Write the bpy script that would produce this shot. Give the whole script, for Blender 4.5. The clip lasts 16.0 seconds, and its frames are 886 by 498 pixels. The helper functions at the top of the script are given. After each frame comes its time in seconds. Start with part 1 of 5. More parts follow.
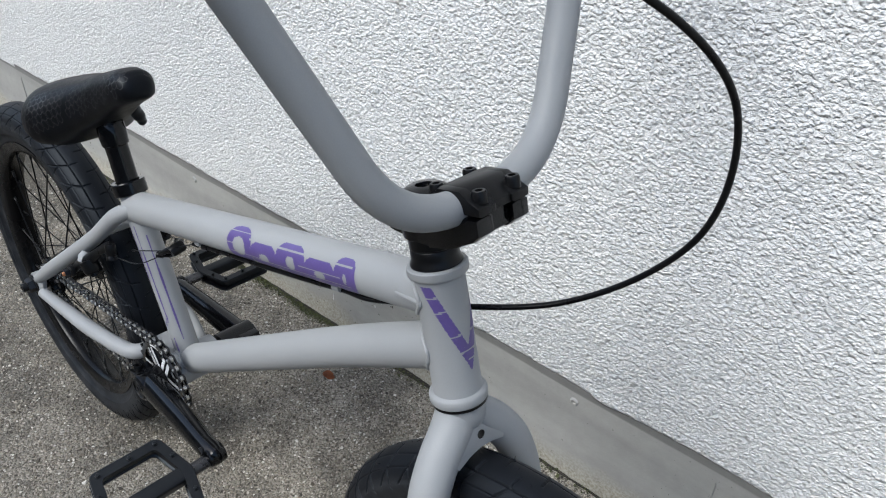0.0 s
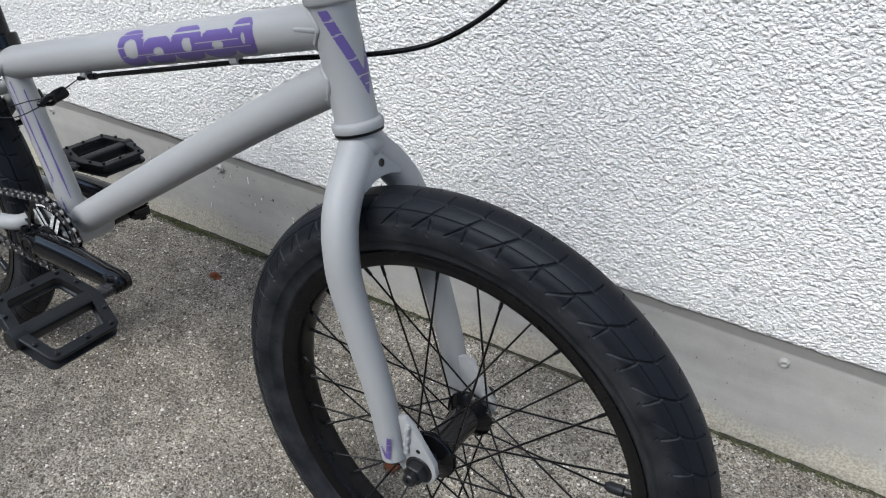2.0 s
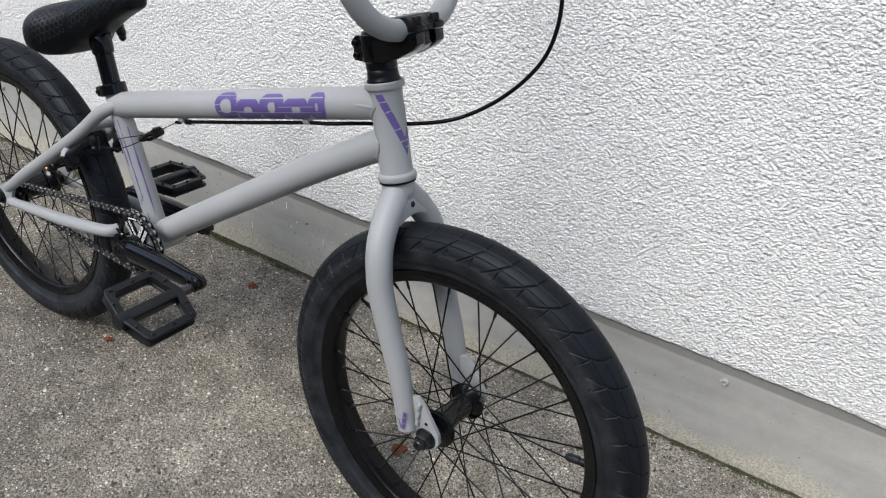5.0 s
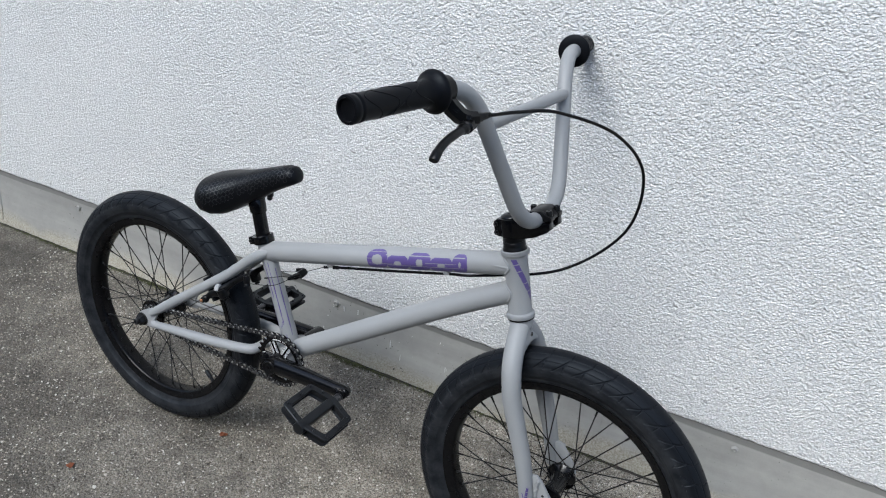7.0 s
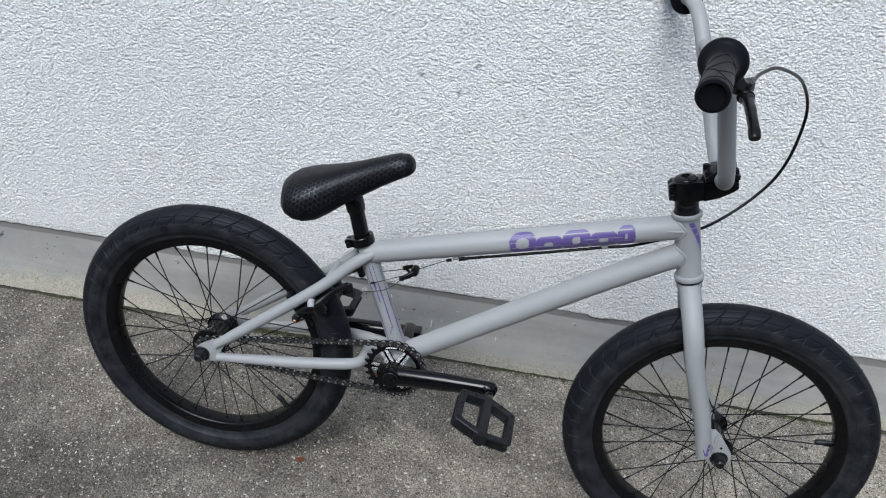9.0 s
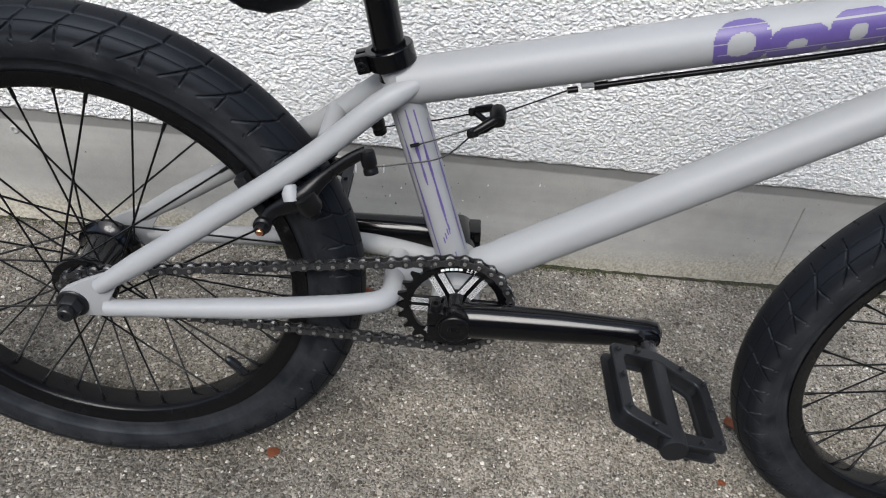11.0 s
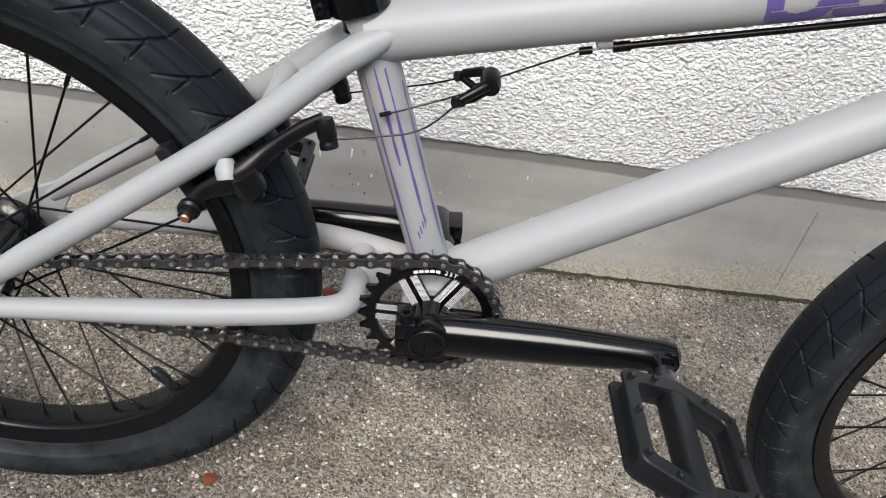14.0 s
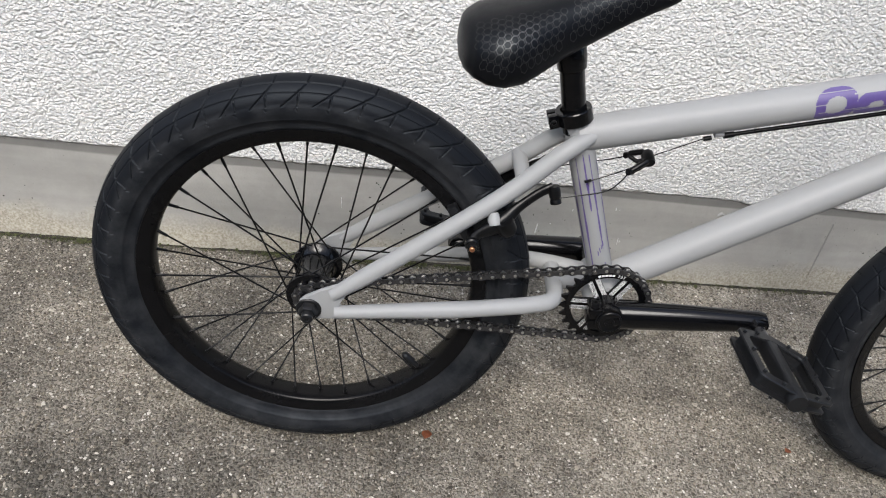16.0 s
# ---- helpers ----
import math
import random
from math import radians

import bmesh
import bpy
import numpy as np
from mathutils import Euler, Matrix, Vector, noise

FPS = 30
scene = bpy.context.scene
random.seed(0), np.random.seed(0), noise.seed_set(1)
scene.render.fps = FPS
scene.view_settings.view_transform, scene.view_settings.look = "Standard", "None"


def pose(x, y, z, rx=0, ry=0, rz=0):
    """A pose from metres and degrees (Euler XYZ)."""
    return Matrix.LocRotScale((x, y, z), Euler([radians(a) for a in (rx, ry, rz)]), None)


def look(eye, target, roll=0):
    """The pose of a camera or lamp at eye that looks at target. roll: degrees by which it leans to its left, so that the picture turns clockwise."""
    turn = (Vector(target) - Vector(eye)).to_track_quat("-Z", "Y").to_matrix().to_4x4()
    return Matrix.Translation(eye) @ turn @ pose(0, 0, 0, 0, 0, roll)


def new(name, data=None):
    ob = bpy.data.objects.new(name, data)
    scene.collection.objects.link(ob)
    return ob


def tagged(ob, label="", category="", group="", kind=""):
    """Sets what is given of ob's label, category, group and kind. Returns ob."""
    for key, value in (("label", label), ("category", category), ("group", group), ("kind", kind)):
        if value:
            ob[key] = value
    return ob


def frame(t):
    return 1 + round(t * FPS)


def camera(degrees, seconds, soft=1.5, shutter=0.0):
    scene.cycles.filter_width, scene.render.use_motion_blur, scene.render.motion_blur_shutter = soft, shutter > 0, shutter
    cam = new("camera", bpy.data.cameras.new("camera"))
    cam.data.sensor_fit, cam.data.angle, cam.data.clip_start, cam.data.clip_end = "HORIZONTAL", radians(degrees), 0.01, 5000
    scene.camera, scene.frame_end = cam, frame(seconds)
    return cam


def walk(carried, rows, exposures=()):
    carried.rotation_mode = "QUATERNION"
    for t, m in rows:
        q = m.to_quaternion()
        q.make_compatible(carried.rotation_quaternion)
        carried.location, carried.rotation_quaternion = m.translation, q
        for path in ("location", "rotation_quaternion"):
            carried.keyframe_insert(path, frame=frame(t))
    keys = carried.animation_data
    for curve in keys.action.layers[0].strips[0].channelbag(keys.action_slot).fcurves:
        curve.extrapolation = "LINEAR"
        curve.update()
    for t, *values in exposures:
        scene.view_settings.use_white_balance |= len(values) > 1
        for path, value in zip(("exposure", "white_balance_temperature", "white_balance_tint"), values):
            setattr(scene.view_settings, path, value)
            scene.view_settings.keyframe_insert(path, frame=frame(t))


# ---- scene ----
from mathutils import bvhtree
EXPOSURES = [(0.0, 1.07, 6120, 6), (1.0, 1.07, 6120, 6), (2.0, 1.17, 6180, 7), (2.5, 1.22, 6270, 7), (3.0, 1.28, 6400, 8), (5.5, 1.07, 6320, 8), (6.0, 1.02, 6250, 8), (6.5, 0.97, 6050, 6), (7.0, 0.95, 6000, 6), (9.0, 0.95, 5970, 6),
             (11.5, 1.34, 6510, 9), (12.25, 1.52, 6710, 9), (14.0, 1.44, 6620, 9), (15.0, 1.30, 6560, 9), (15.5, 1.25, 6560, 9), (16.0, 1.18, 6560, 9)]
cam = camera(59.2, 16.0, soft=1.1)

PATH = [
    (0, (1.054, -0.256, 0.98), (-0.007, 0.951, -0.211), -0.3),
    (0.5, (1.06, -0.291, 0.945), (0.077, 0.994, -0.231), 0.2),
    (1, (1.067, -0.351, 0.922), (0.169, 1.001, -0.247), 0.7),
    (1.5, (1.089, -0.396, 0.885), (0.256, 1.004, -0.276), 1.3),
    (2, (1.145, -0.429, 0.839), (0.359, 1.004, -0.314), 1.6),
    (2.5, (1.167, -0.468, 0.77), (0.415, 0.992, -0.37), 1.7),
    (3, (1.159, -0.488, 0.706), (0.438, 0.997, -0.423), 2.0),
    (3.2, (1.15, -0.496, 0.686), (0.439, 0.995, -0.442), 2.2),
    (5.3, (1.235, -0.651, 1.032), (0.412, 0.822, -0.043), 5.3),
    (5.5, (1.237, -0.689, 1.074), (0.412, 0.794, 0.015), 5.6),
    (6, (1.232, -0.785, 1.154), (0.408, 0.732, 0.144), 5.9),
    (6.5, (1.179, -0.895, 1.202), (0.404, 0.671, 0.23), 6.2),
    (7, (1.082, -0.947, 1.207), (0.386, 0.667, 0.254), 6.2),
    (7.5, (0.952, -0.924, 1.184), (0.38, 0.736, 0.227), 6.4),
    (8, (0.819, -0.924, 1.179), (0.4, 0.772, 0.206), 6.5),
    (8.5, (0.642, -0.973, 1.183), (0.389, 0.74, 0.182), 6.7),
    (9, (0.488, -0.996, 1.167), (0.363, 0.708, 0.126), 6.7),
    (9.2, (0.43, -0.971, 1.148), (0.349, 0.721, 0.085), 6.7),
    (11.3, (0.277, -0.432, 0.732), (0.476, 1.062, -0.583), 10.1),
    (11.5, (0.291, -0.413, 0.7), (0.504, 1.072, -0.623), 10.4),
    (12, (0.323, -0.369, 0.642), (0.558, 1.105, -0.688), 11.0),
    (12.5, (0.353, -0.348, 0.623), (0.607, 1.125, -0.706), 11.7),
    (13, (0.336, -0.356, 0.637), (0.596, 1.124, -0.683), 12.3),
    (13.5, (0.32, -0.36, 0.662), (0.576, 1.133, -0.644), 12.7),
    (14, (0.288, -0.383, 0.705), (0.532, 1.128, -0.583), 12.9),
    (14.5, (0.252, -0.447, 0.758), (0.488, 1.084, -0.507), 12.9),
    (15, (0.196, -0.541, 0.808), (0.427, 1.008, -0.435), 12.6),
    (15.5, (0.121, -0.618, 0.849), (0.354, 0.94, -0.384), 11.6),
    (16, (0.048, -0.632, 0.878), (0.302, 0.921, -0.357), 10.1),
]

walk(cam, [(t, look(eye, target, roll)) for t, eye, target, roll in PATH], EXPOSURES)

# ---- world and light: an overcast day ----
world = bpy.data.worlds.new("world")
scene.world = world
world.use_nodes = True
wn = world.node_tree.nodes
sky = wn.new("ShaderNodeTexSky")
sky.sky_type = "NISHITA"
sky.sun_disc = False
sky.sun_elevation = radians(49)
sky.sun_rotation = radians(200)
sky.air_density, sky.dust_density, sky.ozone_density = 1.0, 2.5, 1.0
world.node_tree.links.new(sky.outputs["Color"], wn["Background"].inputs["Color"])
wn["Background"].inputs["Strength"].default_value = 0.12
sun = new("sun", bpy.data.lights.new("sun", "SUN"))
sun.data.energy = 1.5
sun.data.angle = radians(32)
sun.data.color = (1.0, 0.985, 0.96)
sun.matrix_world = look((-0.7, -3.2, 4.4), (0.3, 0.2, 0.0))


# ---- materials ----
def links(nt, *pairs):
    for a, b in pairs:
        nt.links.new(a, b)


def mat(name, col, rough=0.5, metal=0.0, var=0.12, scale=18.0, fine=260.0, bump=0.0, rvar=0.1, coat=0.0, spec=0.5):
    """A surface with colour and gloss that vary at two scales, and fine relief."""
    m = bpy.data.materials.new(name)
    m.use_nodes = True
    nt = m.node_tree
    n = nt.nodes
    b = n["Principled BSDF"]
    b.inputs["Metallic"].default_value = metal
    b.inputs["Coat Weight"].default_value = coat
    b.inputs["Specular IOR Level"].default_value = spec
    tc = n.new("ShaderNodeTexCoord")
    n1, n2 = n.new("ShaderNodeTexNoise"), n.new("ShaderNodeTexNoise")
    n1.inputs["Scale"].default_value, n1.inputs["Detail"].default_value = scale, 4
    n2.inputs["Scale"].default_value, n2.inputs["Detail"].default_value = fine, 3
    add = n.new("ShaderNodeMath")
    add.operation = "ADD"
    ramp = n.new("ShaderNodeMapRange")
    ramp.inputs["From Min"].default_value, ramp.inputs["From Max"].default_value = 0.6, 1.4
    ramp.inputs["To Min"].default_value, ramp.inputs["To Max"].default_value = 1 - var, 1 + var
    mul = n.new("ShaderNodeVectorMath")
    mul.operation = "SCALE"
    mul.inputs[0].default_value = col[:3]
    rr = n.new("ShaderNodeMapRange")
    rr.inputs["To Min"].default_value, rr.inputs["To Max"].default_value = max(0.02, rough - rvar), min(1, rough + rvar)
    links(nt, (tc.outputs["Object"], n1.inputs["Vector"]), (tc.outputs["Object"], n2.inputs["Vector"]),
          (n1.outputs["Fac"], add.inputs[0]), (n2.outputs["Fac"], add.inputs[1]), (add.outputs[0], ramp.inputs["Value"]),
          (ramp.outputs["Result"], mul.inputs["Scale"]), (mul.outputs["Vector"], b.inputs["Base Color"]),
          (n1.outputs["Fac"], rr.inputs["Value"]), (rr.outputs["Result"], b.inputs["Roughness"]))
    if bump:
        bn = n.new("ShaderNodeBump")
        bn.inputs["Strength"].default_value, bn.inputs["Distance"].default_value = 1.0, bump
        links(nt, (n2.outputs["Fac"], bn.inputs["Height"]), (bn.outputs["Normal"], b.inputs["Normal"]))
    return m


PAINT = mat("grey_paint", (0.252, 0.258, 0.262), 0.50, 0.0, 0.06, 14, 1400, 0.00002, 0.06, spec=0.36)
PURPLE = mat("purple_decal", (0.080, 0.056, 0.190), 0.42, 0.0, 0.10, 60, 500)
BLACK = mat("black_anodised", (0.003, 0.003, 0.0036), 0.3, 0.0, 0.2, 40, 600, 0.00002, spec=0.18)
GLOSS = mat("gloss_black_paint", (0.0022, 0.0023, 0.0028), 0.14, 0.0, 0.2, 30, 300, 0.00001, 0.05, spec=0.32)
SATIN = mat("satin_black_metal", (0.0040, 0.0041, 0.0046), 0.30, 0.0, 0.25, 40, 500, 0.00002, spec=0.20)
PLASTIC = mat("black_plastic", (0.0085, 0.0085, 0.0092), 0.42, 0.0, 0.22, 40, 900, 0.00006, 0.14, spec=0.29)
GRIP = mat("grip_rubber", (0.0035, 0.0036, 0.0046), 0.45, 0.0, 0.2, 60, 700, 0.00004, spec=0.11)
CLOTH = mat("saddle_cover", (0.0035, 0.0036, 0.0046), 0.42, 0.0, 0.2, 60, 1200, 0.00008, spec=0.16)
STEEL = mat("steel", (0.62, 0.61, 0.59), 0.28, 1.0, 0.2, 80, 600)
CHAIN = mat("dark_chain_steel", (0.085, 0.085, 0.09), 0.27, 0.85, 0.25, 80, 600)
RIM = mat("satin_black_alloy", (0.0038, 0.0038, 0.0042), 0.26, 0.0, 0.3, 14, 500, 0.00002, 0.12, spec=0.15)
NUT = mat("dark_zinc", (0.0075, 0.0078, 0.009), 0.35, 0.0, 0.3, 120, 700, 0.00003, spec=0.35)
COPPER = mat("copper_tip", (0.6, 0.28, 0.15), 0.35, 1.0, 0.1, 80, 600)
WHITE = mat("white_print", (0.7, 0.7, 0.7), 0.5, 0.0, 0.05, 80, 600)


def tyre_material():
    """Black rubber: dark tread with dusty grooves, the side walls dusty and their sheen painted in."""
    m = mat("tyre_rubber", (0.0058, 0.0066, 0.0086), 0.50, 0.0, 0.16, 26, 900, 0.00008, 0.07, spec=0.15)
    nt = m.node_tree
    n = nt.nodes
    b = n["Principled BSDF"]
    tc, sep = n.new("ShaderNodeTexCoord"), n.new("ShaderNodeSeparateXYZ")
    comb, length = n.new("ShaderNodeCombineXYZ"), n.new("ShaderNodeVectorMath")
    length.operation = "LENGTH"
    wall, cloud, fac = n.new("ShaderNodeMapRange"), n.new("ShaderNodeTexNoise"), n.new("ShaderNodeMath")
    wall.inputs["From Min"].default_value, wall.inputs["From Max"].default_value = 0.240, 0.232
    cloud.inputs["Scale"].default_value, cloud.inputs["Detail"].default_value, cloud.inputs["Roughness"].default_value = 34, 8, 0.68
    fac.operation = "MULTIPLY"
    dust_sheen = n.new("ShaderNodeMapRange")
    dust_sheen.inputs["From Min"].default_value, dust_sheen.inputs["From Max"].default_value = 0.36, 0.86
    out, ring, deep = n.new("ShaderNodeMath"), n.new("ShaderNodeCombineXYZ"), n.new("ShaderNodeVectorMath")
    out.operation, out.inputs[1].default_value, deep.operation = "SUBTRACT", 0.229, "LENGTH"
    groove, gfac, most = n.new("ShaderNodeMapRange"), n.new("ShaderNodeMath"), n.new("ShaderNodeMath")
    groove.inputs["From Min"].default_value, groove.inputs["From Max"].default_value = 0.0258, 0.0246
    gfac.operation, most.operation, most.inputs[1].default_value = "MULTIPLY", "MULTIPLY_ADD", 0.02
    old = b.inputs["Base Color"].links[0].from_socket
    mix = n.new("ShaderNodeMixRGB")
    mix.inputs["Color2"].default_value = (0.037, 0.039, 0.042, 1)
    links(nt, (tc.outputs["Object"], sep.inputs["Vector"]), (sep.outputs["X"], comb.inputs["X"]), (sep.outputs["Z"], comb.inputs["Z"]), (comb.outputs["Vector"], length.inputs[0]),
          (length.outputs["Value"], wall.inputs["Value"]), (tc.outputs["Object"], cloud.inputs["Vector"]), (wall.outputs["Result"], fac.inputs[0]), (cloud.outputs["Fac"], dust_sheen.inputs["Value"]), (dust_sheen.outputs["Result"], fac.inputs[1]),
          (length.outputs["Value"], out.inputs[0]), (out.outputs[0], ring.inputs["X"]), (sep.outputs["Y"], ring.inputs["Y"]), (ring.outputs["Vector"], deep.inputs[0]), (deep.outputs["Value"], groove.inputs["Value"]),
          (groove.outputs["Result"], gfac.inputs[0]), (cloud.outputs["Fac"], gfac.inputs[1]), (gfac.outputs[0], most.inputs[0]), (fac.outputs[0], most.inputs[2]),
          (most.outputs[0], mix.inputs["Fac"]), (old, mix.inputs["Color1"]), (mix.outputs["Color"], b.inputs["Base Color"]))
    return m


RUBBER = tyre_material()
for dark in (RUBBER, GRIP, CLOTH, PLASTIC):
    dark.node_tree.nodes["Principled BSDF"].inputs["Specular Tint"].default_value = (0.80, 0.90, 1.0, 1)
BLOCKER = mat("blocker_grey", (0.15, 0.16, 0.17), 0.85, 0.0, 0.2, 2, 90, 0.002)
LEAF = mat("dead_leaf", (0.24, 0.075, 0.03), 0.7, 0.0, 0.4, 120, 900, 0.0004)


def stucco_material():
    """White render of small rounded grains, smeared by the trowel, with crevices between them."""
    m = bpy.data.materials.new("white_render")
    m.use_nodes = True
    nt = m.node_tree
    n = nt.nodes
    b = n["Principled BSDF"]
    b.inputs["Roughness"].default_value = 0.88
    b.inputs["Specular IOR Level"].default_value = 0.2
    tc = n.new("ShaderNodeTexCoord")
    wide, warp, bend = n.new("ShaderNodeMapping"), n.new("ShaderNodeTexNoise"), n.new("ShaderNodeVectorMath")
    wide.inputs["Scale"].default_value = (0.90, 1.0, 1.10)
    warp.inputs["Scale"].default_value, warp.inputs["Detail"].default_value = 95, 2
    bend.operation = "MULTIPLY_ADD"
    bend.inputs[1].default_value = (0.0042, 0.0, 0.0042)
    cell, small = n.new("ShaderNodeTexVoronoi"), n.new("ShaderNodeTexVoronoi")
    for v, scale in ((cell, 215), (small, 520)):
        v.feature = "SMOOTH_F1"
        v.inputs["Scale"].default_value, v.inputs["Smoothness"].default_value = scale, 0.28
    fine, swell, spots, stain = (n.new("ShaderNodeTexNoise") for _ in range(4))
    for node, sc, d in ((fine, 430, 4), (swell, 118, 3), (spots, 38, 2), (stain, 2.2, 4)):
        node.inputs["Scale"].default_value, node.inputs["Detail"].default_value = sc, d
        nt.links.new(tc.outputs["Object"], node.inputs["Vector"])
    fine.inputs["Roughness"].default_value = 0.62
    crack = n.new("ShaderNodeMapRange")
    crack.inputs["From Min"].default_value, crack.inputs["From Max"].default_value = 0.30, 0.62
    tone = n.new("ShaderNodeMixRGB")
    tone.inputs["Color1"].default_value, tone.inputs["Color2"].default_value = (0.765, 0.765, 0.755, 1), (0.615, 0.615, 0.605, 1)
    r2 = n.new("ShaderNodeMapRange")
    r2.inputs["From Min"].default_value, r2.inputs["From Max"].default_value = 0.965, 1.03
    soot = n.new("ShaderNodeMath")
    soot.operation = "MULTIPLY_ADD"
    soot.inputs[1].default_value = 0.45
    r3 = n.new("ShaderNodeMapRange")
    r3.inputs["From Min"].default_value, r3.inputs["From Max"].default_value = 0.3, 0.7
    r3.inputs["To Min"].default_value, r3.inputs["To Max"].default_value = 0.95, 1.04
    mix = n.new("ShaderNodeMixRGB")
    mix.inputs["Color2"].default_value = (0.40, 0.40, 0.39, 1)
    sc = n.new("ShaderNodeVectorMath")
    sc.operation = "SCALE"
    h1, h2, h3, roll = (n.new("ShaderNodeMath") for _ in range(4))
    roll.operation, roll.inputs[1].default_value = "MULTIPLY", 1.4
    for h, k in ((h1, -1.0), (h2, -0.40), (h3, 0.48)):
        h.operation = "MULTIPLY_ADD"
        h.inputs[1].default_value = k
    bp = n.new("ShaderNodeBump")
    bp.inputs["Strength"].default_value, bp.inputs["Distance"].default_value = 1.0, 0.0032
    links(nt, (tc.outputs["Object"], wide.inputs["Vector"]), (tc.outputs["Object"], warp.inputs["Vector"]), (warp.outputs["Color"], bend.inputs[0]), (wide.outputs["Vector"], bend.inputs[2]),
          (bend.outputs["Vector"], cell.inputs["Vector"]), (bend.outputs["Vector"], small.inputs["Vector"]),
          (cell.outputs["Distance"], crack.inputs["Value"]), (crack.outputs["Result"], tone.inputs["Fac"]),
          (spots.outputs["Fac"], soot.inputs[2]), (stain.outputs["Fac"], soot.inputs[0]), (soot.outputs[0], r2.inputs["Value"]), (stain.outputs["Fac"], r3.inputs["Value"]),
          (r2.outputs["Result"], mix.inputs["Fac"]), (tone.outputs["Color"], mix.inputs["Color1"]), (mix.outputs["Color"], sc.inputs[0]),
          (r3.outputs["Result"], sc.inputs["Scale"]), (sc.outputs["Vector"], b.inputs["Base Color"]),
          (cell.outputs["Distance"], h1.inputs[0]), (swell.outputs["Fac"], roll.inputs[0]), (roll.outputs[0], h1.inputs[2]), (small.outputs["Distance"], h2.inputs[0]), (h1.outputs[0], h2.inputs[2]),
          (fine.outputs["Fac"], h3.inputs[0]), (h2.outputs[0], h3.inputs[2]), (h3.outputs[0], bp.inputs["Height"]), (bp.outputs["Normal"], b.inputs["Normal"]))
    return m


def aggregate_material():
    """Worn concrete with the gravel laid bare."""
    m = bpy.data.materials.new("exposed_aggregate")
    m.use_nodes = True
    nt = m.node_tree
    n = nt.nodes
    b = n["Principled BSDF"]
    b.inputs["Roughness"].default_value = 0.8
    b.inputs["Specular IOR Level"].default_value = 0.35
    tc = n.new("ShaderNodeTexCoord")
    warp = n.new("ShaderNodeTexNoise")
    warp.inputs["Scale"].default_value = 90
    wmix = n.new("ShaderNodeVectorMath")
    wmix.operation = "MULTIPLY_ADD"
    wmix.inputs[1].default_value = (0.008, 0.008, 0.0)
    flat = n.new("ShaderNodeMapping")
    flat.inputs["Scale"].default_value = (1, 1, 0.02)
    v1, v2 = n.new("ShaderNodeTexVoronoi"), n.new("ShaderNodeTexVoronoi")
    v1.inputs["Scale"].default_value, v2.inputs["Scale"].default_value = 215, 520
    stone = n.new("ShaderNodeValToRGB")
    e = stone.color_ramp.elements
    e[0].position, e[0].color = 0.0, (0.070, 0.062, 0.050, 1)
    e[1].position, e[1].color = 1.0, (0.80, 0.77, 0.70, 1)
    for p, c in ((0.3, (0.145, 0.122, 0.088, 1)), (0.62, (0.235, 0.205, 0.155, 1)), (0.88, (0.34, 0.305, 0.25, 1))):
        e.new(p).color = c
    grit = n.new("ShaderNodeValToRGB")
    g = grit.color_ramp.elements
    g[0].color, g[1].color = (0.080, 0.071, 0.055, 1), (0.42, 0.385, 0.325, 1)
    sep1, sep2 = n.new("ShaderNodeSeparateColor"), n.new("ShaderNodeSeparateColor")
    inside = n.new("ShaderNodeMapRange")
    inside.inputs["From Min"].default_value, inside.inputs["From Max"].default_value = 0.42, 0.30
    mix = n.new("ShaderNodeMixRGB")
    stain, patch = n.new("ShaderNodeTexNoise"), n.new("ShaderNodeTexNoise")
    stain.inputs["Scale"].default_value, stain.inputs["Detail"].default_value = 3.2, 5
    patch.inputs["Scale"].default_value, patch.inputs["Detail"].default_value = 17, 4
    sm = n.new("ShaderNodeMapRange")
    sm.inputs["From Min"].default_value, sm.inputs["From Max"].default_value = 0.3, 0.7
    sm.inputs["To Min"].default_value, sm.inputs["To Max"].default_value = 0.62, 1.08
    pm = n.new("ShaderNodeMapRange")
    pm.inputs["From Min"].default_value, pm.inputs["From Max"].default_value = 0.3, 0.7
    pm.inputs["To Min"].default_value, pm.inputs["To Max"].default_value = 0.70, 1.34
    both, tone = n.new("ShaderNodeMath"), n.new("ShaderNodeMath")
    both.operation = tone.operation = "MULTIPLY"
    # light painted into paving: dimmer in the yard, brighter by wall and front wheel
    place, drift, painted_falloff = n.new("ShaderNodeSeparateXYZ"), n.new("ShaderNodeMath"), n.new("ShaderNodeMapRange")
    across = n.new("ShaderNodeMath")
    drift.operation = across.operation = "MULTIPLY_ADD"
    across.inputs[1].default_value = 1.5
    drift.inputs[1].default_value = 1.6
    painted_falloff.inputs["From Min"].default_value, painted_falloff.inputs["From Max"].default_value = 0.3, 2.3
    painted_falloff.inputs["To Min"].default_value, painted_falloff.inputs["To Max"].default_value = 0.43, 1.16
    sc = n.new("ShaderNodeVectorMath")
    sc.operation = "SCALE"
    h = n.new("ShaderNodeMath")
    h.operation = "MULTIPLY_ADD"
    h.inputs[1].default_value = -0.4
    inv = n.new("ShaderNodeMath")
    inv.operation = "SUBTRACT"
    inv.inputs[0].default_value = 1.0
    bp = n.new("ShaderNodeBump")
    bp.inputs["Strength"].default_value, bp.inputs["Distance"].default_value = 1.0, 0.0030
